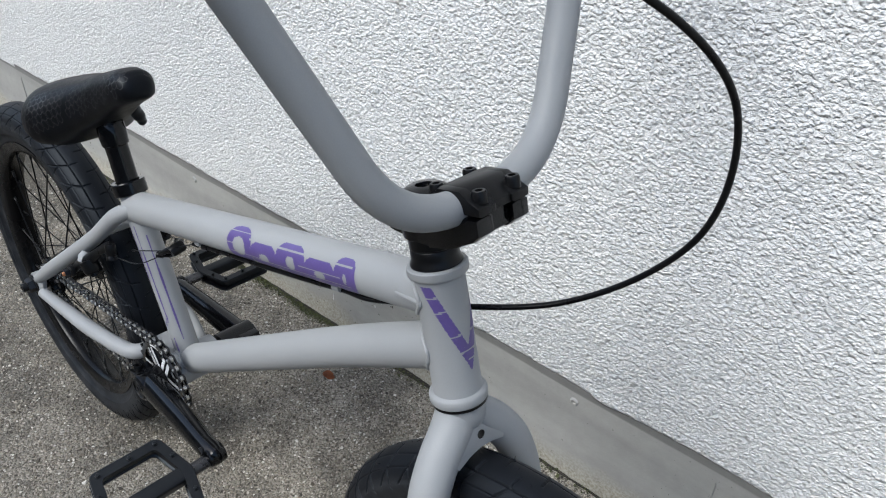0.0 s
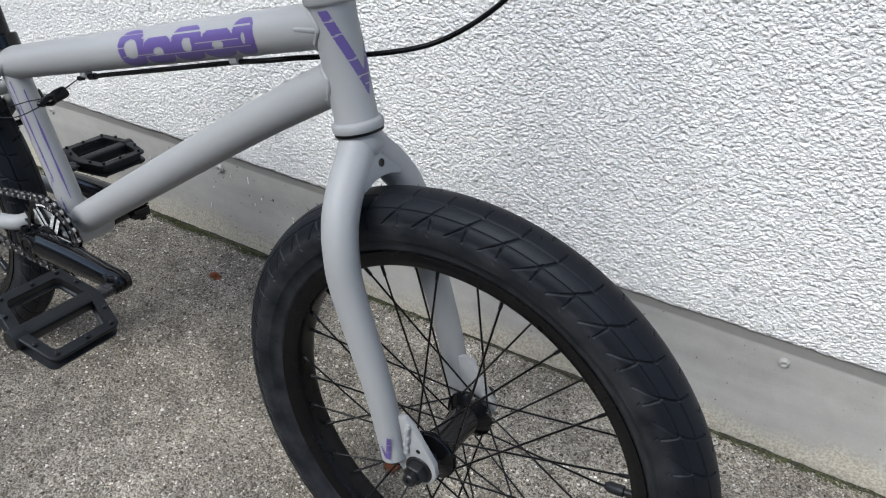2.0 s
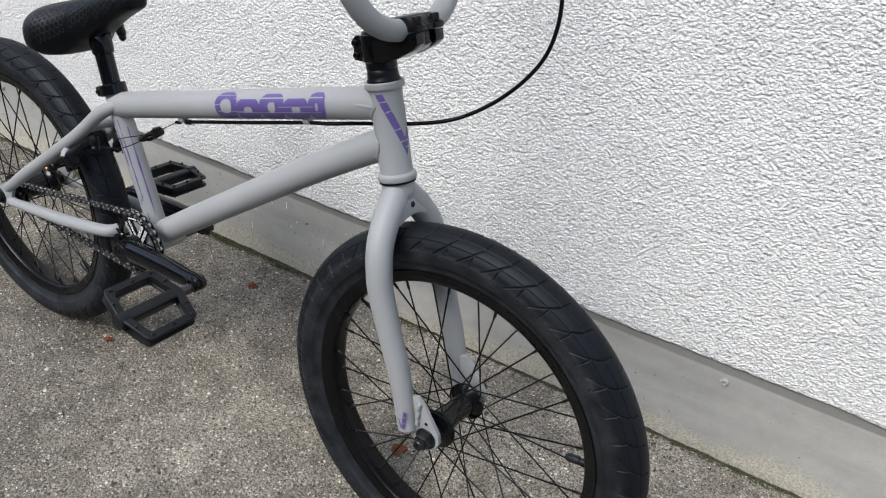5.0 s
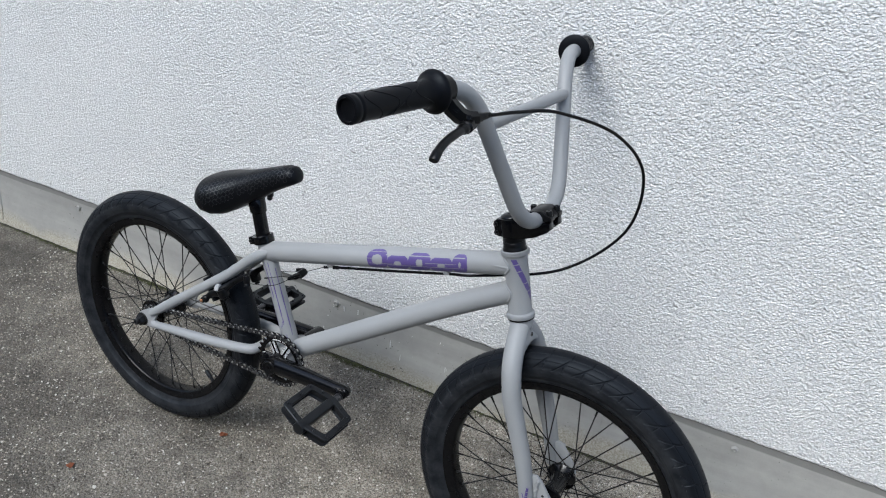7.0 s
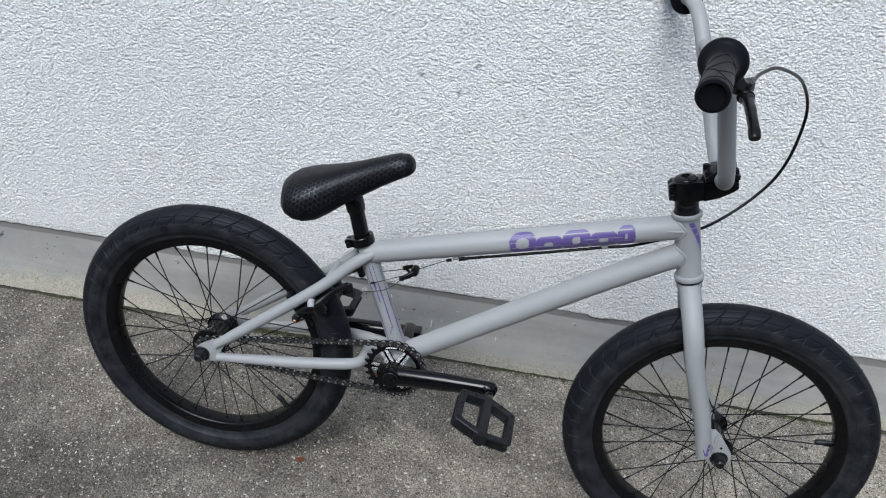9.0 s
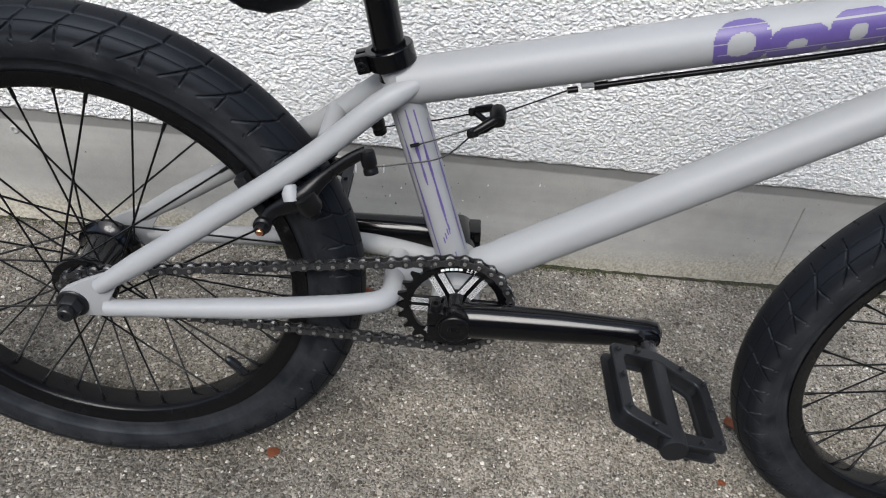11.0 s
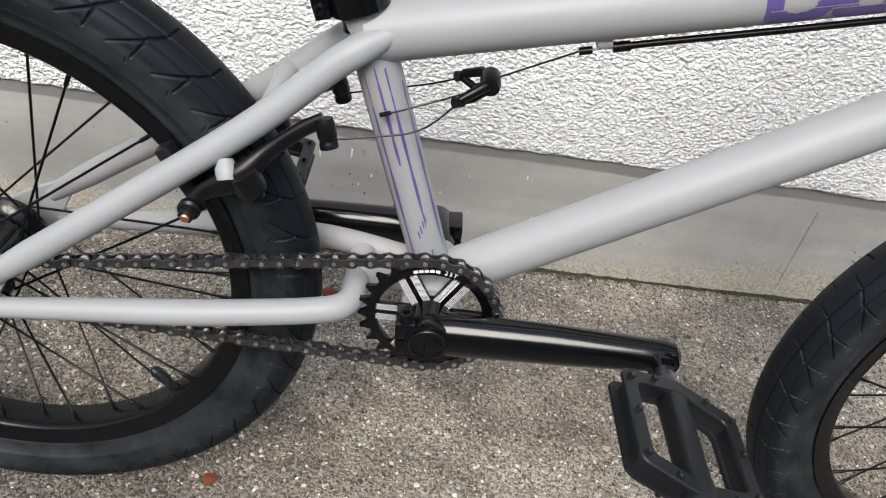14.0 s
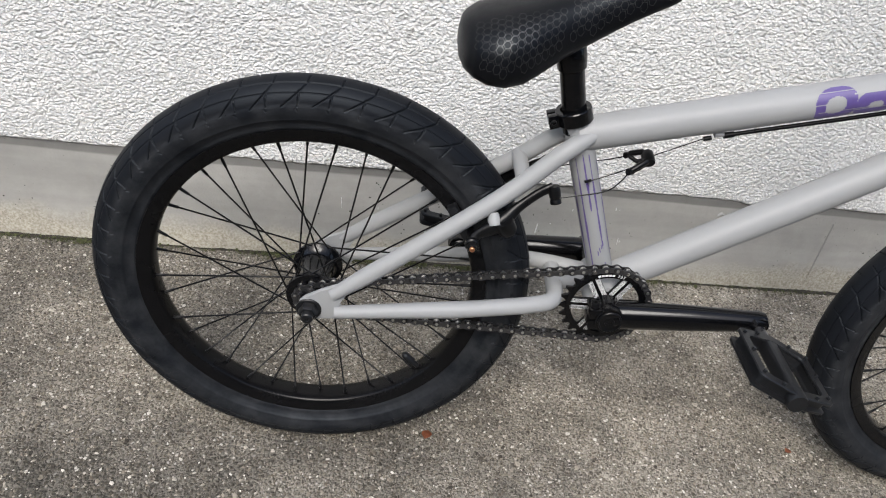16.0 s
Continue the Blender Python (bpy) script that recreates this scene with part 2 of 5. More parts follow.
    links(nt, (tc.outputs["Object"], warp.inputs["Vector"]), (warp.outputs["Color"], wmix.inputs[0]), (tc.outputs["Object"], wmix.inputs[2]),
          (wmix.outputs["Vector"], flat.inputs["Vector"]), (flat.outputs["Vector"], v1.inputs["Vector"]), (flat.outputs["Vector"], v2.inputs["Vector"]),
          (v1.outputs["Color"], sep1.inputs["Color"]), (v2.outputs["Color"], sep2.inputs["Color"]),
          (sep1.outputs["Red"], stone.inputs["Fac"]), (sep2.outputs["Red"], grit.inputs["Fac"]),
          (v1.outputs["Distance"], inside.inputs["Value"]), (inside.outputs["Result"], mix.inputs["Fac"]),
          (grit.outputs["Color"], mix.inputs["Color1"]), (stone.outputs["Color"], mix.inputs["Color2"]),
          (tc.outputs["Object"], stain.inputs["Vector"]), (tc.outputs["Object"], patch.inputs["Vector"]),
          (stain.outputs["Fac"], sm.inputs["Value"]), (patch.outputs["Fac"], pm.inputs["Value"]),
          (sm.outputs["Result"], both.inputs[0]), (pm.outputs["Result"], both.inputs[1]),
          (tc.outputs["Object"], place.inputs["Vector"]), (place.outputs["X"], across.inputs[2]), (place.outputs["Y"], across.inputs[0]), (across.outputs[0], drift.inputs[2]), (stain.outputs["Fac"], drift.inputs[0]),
          (drift.outputs[0], painted_falloff.inputs["Value"]), (both.outputs[0], tone.inputs[0]), (painted_falloff.outputs["Result"], tone.inputs[1]),
          (mix.outputs["Color"], sc.inputs[0]), (tone.outputs[0], sc.inputs["Scale"]), (sc.outputs["Vector"], b.inputs["Base Color"]),
          (v1.outputs["Distance"], inv.inputs[1]), (v2.outputs["Distance"], h.inputs[0]), (inv.outputs[0], h.inputs[2]),
          (h.outputs[0], bp.inputs["Height"]), (bp.outputs["Normal"], b.inputs["Normal"]))
    return m


def plinth_material():
    """Grey-painted plinth: smooth above, the paint worn to sandy mortar along the foot, with specks and drips."""
    m = bpy.data.materials.new("grey_plinth_paint")
    m.use_nodes = True
    nt = m.node_tree
    n = nt.nodes
    b = n["Principled BSDF"]
    b.inputs["Roughness"].default_value = 0.55
    tc = n.new("ShaderNodeTexCoord")
    sep = n.new("ShaderNodeSeparateXYZ")
    wob = n.new("ShaderNodeTexNoise")
    wob.inputs["Scale"].default_value, wob.inputs["Detail"].default_value = 9, 6
    speck, cloud, grit = (n.new("ShaderNodeTexNoise") for _ in range(3))
    speck.inputs["Scale"].default_value, speck.inputs["Detail"].default_value = 230, 2
    cloud.inputs["Scale"].default_value, cloud.inputs["Detail"].default_value = 7, 5
    grit.inputs["Scale"].default_value, grit.inputs["Detail"].default_value = 260, 3
    stretch = n.new("ShaderNodeMapping")
    stretch.inputs["Scale"].default_value = (0.35, 1, 1.4)
    paint = n.new("ShaderNodeValToRGB")
    paint.color_ramp.elements[0].position, paint.color_ramp.elements[0].color = 0.3, (0.245, 0.243, 0.230, 1)
    paint.color_ramp.elements[1].position, paint.color_ramp.elements[1].color = 0.7, (0.340, 0.335, 0.315, 1)
    bare = n.new("ShaderNodeValToRGB")
    bare.color_ramp.elements[0].position, bare.color_ramp.elements[0].color = 0.3, (0.24, 0.215, 0.165, 1)
    bare.color_ramp.elements[1].position, bare.color_ramp.elements[1].color = 0.65, (0.44, 0.42, 0.36, 1)
    edge = n.new("ShaderNodeMath")
    edge.operation = "MULTIPLY_ADD"
    edge.inputs[1].default_value = -0.11
    worn = n.new("ShaderNodeMapRange")
    worn.inputs["From Min"].default_value, worn.inputs["From Max"].default_value = 0.005, -0.03
    mix, mix2, mix3 = n.new("ShaderNodeMixRGB"), n.new("ShaderNodeMixRGB"), n.new("ShaderNodeMixRGB")
    brush = n.new("ShaderNodeTexNoise")
    brush.inputs["Scale"].default_value, brush.inputs["Detail"].default_value = 6, 5
    bmap = n.new("ShaderNodeMapping")
    bmap.inputs["Scale"].default_value = (0.5, 1, 7)
    bsum, band = n.new("ShaderNodeMath"), n.new("ShaderNodeMapRange")
    bsum.operation = "MULTIPLY_ADD"
    bsum.inputs[1].default_value = 0.014
    band.inputs["From Min"].default_value, band.inputs["From Max"].default_value = 0.1745, 0.1775
    mix3.inputs["Color2"].default_value = (0.165, 0.163, 0.155, 1)
    links(nt, (tc.outputs["Object"], bmap.inputs["Vector"]), (bmap.outputs["Vector"], brush.inputs["Vector"]), (brush.outputs["Fac"], bsum.inputs[0]), (sep.outputs["Z"], bsum.inputs[2]),
          (bsum.outputs[0], band.inputs["Value"]), (band.outputs["Result"], mix3.inputs["Fac"]))
    # blotches and brush strokes
    mottle, blot, tone, wash = n.new("ShaderNodeTexNoise"), n.new("ShaderNodeMath"), n.new("ShaderNodeMapRange"), n.new("ShaderNodeVectorMath")
    mottle.inputs["Scale"].default_value, mottle.inputs["Detail"].default_value = 34, 6
    mottle.inputs["Roughness"].default_value = 0.7
    blot.operation, wash.operation = "ADD", "SCALE"
    tone.inputs["From Min"].default_value, tone.inputs["From Max"].default_value = 0.7, 1.3
    tone.inputs["To Min"].default_value, tone.inputs["To Max"].default_value = 0.90, 1.13
    sr = n.new("ShaderNodeMapRange")
    sr.inputs["From Min"].default_value, sr.inputs["From Max"].default_value = 0.735, 0.785
    mix2.inputs["Color2"].default_value = (0.07, 0.065, 0.055, 1)
    bp = n.new("ShaderNodeBump")
    bp.inputs["Strength"].default_value, bp.inputs["Distance"].default_value = 0.5, 0.0012
    links(nt, (tc.outputs["Object"], sep.inputs["Vector"]), (tc.outputs["Object"], stretch.inputs["Vector"]), (stretch.outputs["Vector"], cloud.inputs["Vector"]),
          (tc.outputs["Object"], wob.inputs["Vector"]), (tc.outputs["Object"], speck.inputs["Vector"]), (tc.outputs["Object"], grit.inputs["Vector"]),
          (cloud.outputs["Fac"], paint.inputs["Fac"]), (grit.outputs["Fac"], bare.inputs["Fac"]),
          (wob.outputs["Fac"], edge.inputs[0]), (sep.outputs["Z"], edge.inputs[2]), (edge.outputs[0], worn.inputs["Value"]),
          (worn.outputs["Result"], mix.inputs["Fac"]), (paint.outputs["Color"], mix3.inputs["Color1"]), (mix3.outputs["Color"], mix.inputs["Color1"]), (bare.outputs["Color"], mix.inputs["Color2"]),
          (speck.outputs["Fac"], sr.inputs["Value"]), (sr.outputs["Result"], mix2.inputs["Fac"]), (mix.outputs["Color"], mix2.inputs["Color1"]),
          (mix2.outputs["Color"], wash.inputs[0]), (mottle.outputs["Fac"], blot.inputs[0]), (brush.outputs["Fac"], blot.inputs[1]), (blot.outputs[0], tone.inputs["Value"]), (tone.outputs["Result"], wash.inputs["Scale"]),
          (tc.outputs["Object"], mottle.inputs["Vector"]), (wash.outputs["Vector"], b.inputs["Base Color"]), (grit.outputs["Fac"], bp.inputs["Height"]), (bp.outputs["Normal"], b.inputs["Normal"]))
    return m


SOIL = mat("dark_dirt", (0.030, 0.026, 0.020), 0.9, 0.0, 0.5, 50, 400, 0.002)
STUCCO, AGGREGATE, PLINTH = stucco_material(), aggregate_material(), plinth_material()


# ---- mesh helpers ----
def finish(name, bm, material, parent=None, label="", matrix=None, angle=38):
    me = bpy.data.meshes.new(name)
    bm.to_mesh(me)
    bm.free()
    me.materials.append(material)
    me.shade_smooth()
    me.set_sharp_from_angle(angle=radians(angle))
    ob = new(name, me)
    if parent is not None:
        ob.parent = parent
    if matrix is not None:
        ob.matrix_basis = matrix
    if label:
        tagged(ob, label)
    return ob


def part(name, bm, material, parent, label="", matrix=None, angle=38):
    return finish(name, bm, material, parent, label, matrix, angle)


def arrow(a, b):
    """The pose at a whose z points to b."""
    a, b = Vector(a), Vector(b)
    return Matrix.Translation(a) @ (b - a).to_track_quat("Z", "Y").to_matrix().to_4x4()


def rounded(pts, rad, n=6):
    """A line with its corners rounded."""
    pts = [Vector(p) for p in pts]
    out = [pts[0]]
    for a, p, b in zip(pts, pts[1:], pts[2:]):
        d1, d2 = (a - p), (b - p)
        r = min(rad, d1.length * 0.48, d2.length * 0.48)
        s, e = p + d1.normalized() * r, p + d2.normalized() * r
        out += [(s * (1 - k) ** 2 + p * (2 * k * (1 - k)) + e * k * k) for k in [i / n for i in range(n + 1)]]
    return out + [pts[-1]]


def round_loop(pts, rad, n=4):
    """A closed flat outline with its corners rounded, n + 1 points for each."""
    out = []
    pts = [Vector(p) for p in pts]
    for i, p in enumerate(pts):
        d1, d2 = pts[i - 1] - p, pts[(i + 1) % len(pts)] - p
        r = min(rad, d1.length * 0.45, d2.length * 0.45)
        s, e = p + d1.normalized() * r, p + d2.normalized() * r
        out += [tuple(s * (1 - k) ** 2 + p * (2 * k * (1 - k)) + e * k * k) for k in [j / n for j in range(n + 1)]]
    return out


def spline(pts, n=8):
    pts = [Vector(p) for p in pts]
    q = [2 * pts[0] - pts[1]] + pts + [2 * pts[-1] - pts[-2]]
    out = []
    for a, b, c, d in zip(q, q[1:], q[2:], q[3:]):
        for i in range(n):
            s = i / n
            out.append(0.5 * (2 * b + (c - a) * s + (2 * a - 5 * b + 4 * c - d) * s * s + (3 * b - a - 3 * c + d) * s ** 3))
    return out + [pts[-1]]


def tube(bm, pts, r, seg=20, caps=True, flat=None):
    """A tube along a line; r: one radius, or one for each point; flat: (axis, factors) squeezes its section along an axis."""
    pts = [Vector(p) for p in pts]
    rs = r if isinstance(r, (list, tuple)) else [r] * len(pts)
    t0 = (pts[1] - pts[0]).normalized()
    u = t0.orthogonal().normalized()
    rings = []
    for i, p in enumerate(pts):
        t = (pts[min(i + 1, len(pts) - 1)] - pts[max(i - 1, 0)]).normalized()
        u = (u - t * u.dot(t)).normalized()
        v = t.cross(u)
        ring = []
        for k in range(seg):
            a = 2 * math.pi * k / seg
            o = (u * math.cos(a) + v * math.sin(a)) * rs[i]
            if flat:
                ax = Vector(flat[0])
                o += ax * o.dot(ax) * (flat[1][i] - 1)
            ring.append(bm.verts.new(p + o))
        rings.append(ring)
    for a, b in zip(rings, rings[1:]):
        for k in range(seg):
            bm.faces.new((a[k], a[(k + 1) % seg], b[(k + 1) % seg], b[k]))
    if caps:
        bm.faces.new(rings[0][::-1])
        bm.faces.new(rings[-1])
    return bm


def lathe(bm, prof, m=Matrix(), seg=28, closed=False):
    """Turns a profile of (radius, height) round m's z."""
    rings = []
    for r, h in prof:
        if r < 1e-6:
            rings.append([bm.verts.new(m @ Vector((0, 0, h)))])
        else:
            rings.append([bm.verts.new(m @ Vector((r * math.cos(2 * math.pi * k / seg), r * math.sin(2 * math.pi * k / seg), h))) for k in range(seg)])
    pairs = list(zip(rings, rings[1:])) + ([(rings[-1], rings[0])] if closed else [])
    for a, b in pairs:
        for k in range(seg):
            f = [a[k % len(a)], a[(k + 1) % len(a)], b[(k + 1) % len(b)], b[k % len(b)]]
            f = [v for i, v in enumerate(f) if v not in f[:i]]
            if len(f) > 2:
                bm.faces.new(f)
    return bm


def box(bm, size, m=Matrix(), bevel=0.0, segs=2):
    got = bmesh.ops.create_cube(bm, size=1.0)
    vs = got["verts"]
    bmesh.ops.transform(bm, matrix=m @ Matrix.Diagonal((*size, 1)), verts=vs)
    if bevel:
        es = {e for v in vs for e in v.link_edges}
        bmesh.ops.bevel(bm, geom=list(es), offset=bevel, segments=segs, profile=0.6, affect="EDGES")
    return bm


def prism(bm, pts, thick, m=Matrix(), bevel=0.0):
    """A plate of a flat outline (x, y), thick along z, centred on z = 0."""
    lo = [bm.verts.new(m @ Vector((x, y, -thick / 2))) for x, y in pts]
    hi = [bm.verts.new(m @ Vector((x, y, thick / 2))) for x, y in pts]
    n = len(pts)
    fs = [bm.faces.new(lo[::-1]), bm.faces.new(hi)]
    fs += [bm.faces.new((lo[k], lo[(k + 1) % n], hi[(k + 1) % n], hi[k])) for k in range(n)]
    bmesh.ops.recalc_face_normals(bm, faces=fs)
    if bevel:
        es = {e for f in fs[:2] for e in f.edges}
        bmesh.ops.bevel(bm, geom=list(es), offset=bevel, segments=2, profile=0.6, affect="EDGES")
    return bm


def bolt(bm, m, r=0.004, h=0.004):
    """A socket-head bolt whose head stands along m's z."""
    lathe(bm, [(0, 0), (r, 0), (r, h * 0.8), (r * 0.85, h), (r * 0.52, h), (r * 0.5, h * 0.35), (0, h * 0.35)], m, 12)
    return bm


def value_noise(x, y, seed):
    """Smooth noise in 0..1 over arrays of x and y."""
    xi, yi = np.floor(x).astype(int), np.floor(y).astype(int)
    fx, fy = x - xi, y - yi
    fx, fy = fx * fx * (3 - 2 * fx), fy * fy * (3 - 2 * fy)
    table = np.random.RandomState(seed).rand(256, 256)
    at = lambda a, b: table[a % 256, b % 256]
    return (at(xi, yi) * (1 - fx) + at(xi + 1, yi) * fx) * (1 - fy) + (at(xi, yi + 1) * (1 - fx) + at(xi + 1, yi + 1) * fx) * fy


def grid_mesh(name, co, nx, ny, material):
    """A sheet from an (nx, ny, 3) array of places."""
    me = bpy.data.meshes.new(name)
    idx = np.arange(nx * ny).reshape(nx, ny)
    faces = np.stack([idx[:-1, :-1], idx[1:, :-1], idx[1:, 1:], idx[:-1, 1:]], -1).reshape(-1, 4)
    me.from_pydata(co.reshape(-1, 3).tolist(), [], faces.tolist())
    me.materials.append(material)
    me.shade_smooth()
    return me


# ---- the place: ground, wall, plinth ----
WALL_Y, TOP_Z = 0.434, 0.176


def build_ground():
    bm = bmesh.new()
    xs = [-3000, -30, -6, 6, 30, 3000]
    ys = [-3000, -30, -6, 0.47, 30, 3000]
    vs = [[bm.verts.new((x, y, 0)) for y in ys] for x in xs]
    for i in range(5):
        for j in range(5):
            bm.faces.new((vs[i][j], vs[i + 1][j], vs[i + 1][j + 1], vs[i][j + 1]))
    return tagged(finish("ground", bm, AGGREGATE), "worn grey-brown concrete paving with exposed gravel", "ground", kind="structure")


def relief(x, z):
    """The height of the coarse trowelled render."""
    w = value_noise(x * 30, z * 30, 5) * 2.2
    a = value_noise(x * 135 + w, z * 158 + w, 1)
    b = value_noise(x * 215 + 9 + w, z * 240 + 4, 2)
    c = value_noise(x * 22, z * 30, 3)
    ridge = 1 - np.abs(2 * a - 1)
    return 0.0008 * ridge + 0.0009 * b + 0.0009 * c


def build_wall():
    x0, x1, z1 = -1.0, 1.65, 1.42
    nx, nz = 1000, 470
    xs, s = np.linspace(x0, x1, nx), np.linspace(0, 1, nz)
    gx, gs = np.meshgrid(xs, s, indexing="ij")
    low = TOP_Z + 0.008 + 0.0030 * (value_noise(gx * 9, gx * 0, 7) - 0.5) + 0.0022 * (value_noise(gx * 70, gx * 0, 8) - 0.5) - 0.0030 * np.exp(-((gx - 0.745) / 0.035) ** 2)
    gz = low + (z1 - low) * gs
    depth = relief(gx, gz)
    depth[:, :3] *= np.array([0.0, 0.5, 0.9])
    gy = WALL_Y - 0.0020 - depth
    gy[:, 0] = WALL_Y + 0.012
    lump = 0.003 * np.exp(-((gx - 0.745) / 0.030) ** 2 - ((gz - 0.186) / 0.012) ** 2)
    gy[:, 1:] -= lump[:, 1:]
    wall = tagged(new("wall_north", grid_mesh("wall_north", np.stack([gx, gy, gz], -1), nx, nz, STUCCO)), "white roughcast rendered wall with coarse texture and small stains", "wall", kind="structure")
    bm = bmesh.new()
    for a, b, c, d in ((-14, x0, TOP_Z, 5.2), (x1, 14, TOP_Z, 5.2), (x0, x1, z1, 5.2)):
        box(bm, (b - a, 0.24, d - c), pose((a + b) / 2, WALL_Y + 0.12 - 0.001, (c + d) / 2))
    part("wall_upper", bm, STUCCO, wall)
    bm = bmesh.new()
    prof = [(0.424, -0.05), (0.4245, 0.002), (0.4275, 0.03), (0.431, 0.09), (0.434, 0.15), (0.4345, 0.194), (0.66, 0.194)]
    xs = [-14] + [x0 + i * 0.02 for i in range(133)] + [14]
    rows = []
    for i, x in enumerate(xs):
        wob = 0.0025 * (noise.noise(Vector((x * 2.2, 0, 0)))) if 0 < i < len(xs) - 1 else 0
        rows.append([bm.verts.new((x, y + wob + 0.0012 * noise.noise(Vector((x * 14, z * 30, 3))), z)) for y, z in prof])
    for a, b in zip(rows, rows[1:]):
        for k in range(len(prof) - 1):
            bm.faces.new((a[k], b[k], b[k + 1], a[k + 1]))
    bmesh.ops.recalc_face_normals(bm, faces=bm.faces[:])
    plinth = tagged(finish("plinth", bm, PLINTH), "grey painted plinth along the wall's foot, worn at the base", "plinth", kind="structure")
    for x in (-0.65, -0.222, 0.218, 0.694, 1.176):
        bm = bmesh.new()
        m = pose(x, 0.4335, 0.152, 90)
        lathe(bm, [(0.0, 0.002), (0.0022, 0.002), (0.0026, 0.0034), (0.0048, 0.0040), (0.0062, 0.0028), (0.0068, 0.0012), (0.0078, 0.0010), (0.0082, -0.003)], m, 18)
        part("screw", bm, PLINTH, plinth)
    bm = bmesh.new()
    for x in (-0.98, 0.906):
        box(bm, (0.0006, 0.0030, 0.135), pose(x, 0.4299, 0.085, -3.2))
    part("sheet_seam", bm, PLINTH, plinth, "narrow dark seam between two sheets")
    rnd = random.Random(8)
    bm = bmesh.new()
    for k in range(260):
        x, z = rnd.uniform(-0.7, 1.35), rnd.uniform(0.015, 0.168)
        r = rnd.uniform(0.0006, 0.0016) * (1.6 if rnd.random() < 0.12 else 1)
        c = Vector((x, 0.4262 + 0.0085 * min(1, z / 0.15) - 0.0001, z))
        ring = [bm.verts.new(c + Vector((r * math.cos(q) * rnd.uniform(0.6, 1.2), 0, r * math.sin(q) * rnd.uniform(0.7, 1.6)))) for q in [k2 * math.pi / 3 for k2 in range(6)]]
        top = bm.verts.new(c + Vector((0, -0.0008, 0)))
        for a, b in zip(ring, ring[1:] + ring[:1]):
            bm.faces.new((a, b, top))
    tagged(part("dirt_specks", bm, SOIL, plinth, "tiny dark specks of dirt"), kind="stuff")
    rnd = random.Random(3)
    bm = bmesh.new()
    for k in range(34):
        x = rnd.uniform(0.15, 0.75) if k < 24 else rnd.uniform(-0.6, 1.3)
        z, h = rnd.uniform(0.045, 0.150), rnd.choice((0.002, 0.003, 0.004, 0.012, 0.022)) * rnd.uniform(0.7, 1.3)
        box(bm, (rnd.uniform(0.0010, 0.0022), 0.0012, h), pose(x, 0.4262 + 0.0085 * min(1, z / 0.15), z, 0, rnd.uniform(-4, 4), 0), 0.0004, 1)
    tagged(part("paint_drips", bm, STUCCO, plinth, "small splashes of white wall paint"), kind="stuff")
    return wall


def build_sky_blocker():
    """An added plain wall, unseen behind the camera, that blocks low sky light."""
    bm = bmesh.new()
    box(bm, (28, 0.24, 3.1), pose(0, -4.6, 1.5))
    tagged(finish("sky_blocker", bm, BLOCKER), "plain grey wall, unseen and added to block low sky light", "wall", kind="structure")


build_ground()
build_wall()
build_sky_blocker()

# ---- the bicycle: x forward, y to its left, z up along its leaning plane ----
BX = Vector((0.99865, -0.05193, 0))
BZ = Vector((0.00388, 0.07459, 0.99721))
BY = BZ.cross(BX)
BIKE = Matrix(((BX.x, BY.x, BZ.x, 0), (BX.y, BY.y, BZ.y, 0.058), (BX.z, BY.z, BZ.z, 0), (0, 0, 0, 1)))
bike = tagged(new("bicycle"), "light grey freestyle bicycle with purple decals, leaning against the wall", "bicycle")
bike.matrix_world = BIKE
REAR, FRONT, BB = Vector((0.0168, 0, 0.2563)), Vector((0.9085, 0.0015, 0.2558)), Vector((0.356, 0, 0.290))
HT_TOP, HT_LOW = Vector((0.7616, 0, 0.6537)), Vector((0.792, 0, 0.5465))
AXIS = (HT_TOP - HT_LOW).normalized()
STEER = Matrix.Translation(HT_LOW) @ Matrix.Rotation(radians(-0.4), 4, AXIS) @ Matrix.Translation(-HT_LOW)
CLAMP = Vector((0.2745, 0, 0.5053))
ST_DIR = (CLAMP - BB).normalized()


def mirror_y(p):
    return Vector((p[0], -p[1], p[2]))


def tread(theta, phi, rad):
    """How deep the tyre is cut at an angle round the wheel and an angle across the tread."""
    n = 46
    step = 2 * math.pi * rad / n
    s = phi * 0.0290
    side = np.sign(s)
    a = np.abs(s)
    c = theta * rad + np.where(side > 0, step * 0.5, 0)
    def cut(dist, w):
        return np.clip(1.15 * (1 - (dist / (1.18 * w)) ** 2), 0, 1)
    def near(v):
        return np.abs((v + step / 2) % step - step / 2)
    e = np.maximum(a - 0.0140, 0)
    d = cut(np.abs(a - 0.0140), 0.0007)
    # a straight cut over the crown that bends away to the shoulder
    line = c - 0.15 * np.minimum(a - 0.0140, 0) - 0.60 * e - 14.0 * e * e
    d = np.maximum(d, np.where((a < 0.0425) & (a > 0.0012), cut(near(line) * np.where(a > 0.0145, 0.72, 1.0), 0.0007), 0))
    # a short straight cut beside it, and a fine line round the shoulder
    branch = c - 0.24 * step - 0.10 * (a - 0.0240)
    d = np.maximum(d, np.where((a > 0.0235) & (a < 0.0430), cut(near(branch), 0.0007), 0))
    d = np.maximum(d, 0.55 * cut(np.abs(a - 0.0270), 0.0006))
    d = np.maximum(d, np.where((a > 0.0440) & (a < 0.0480), 0.5 * cut(near(c + 0.5 * a), 0.0009), 0))
    return 0.0024 * d


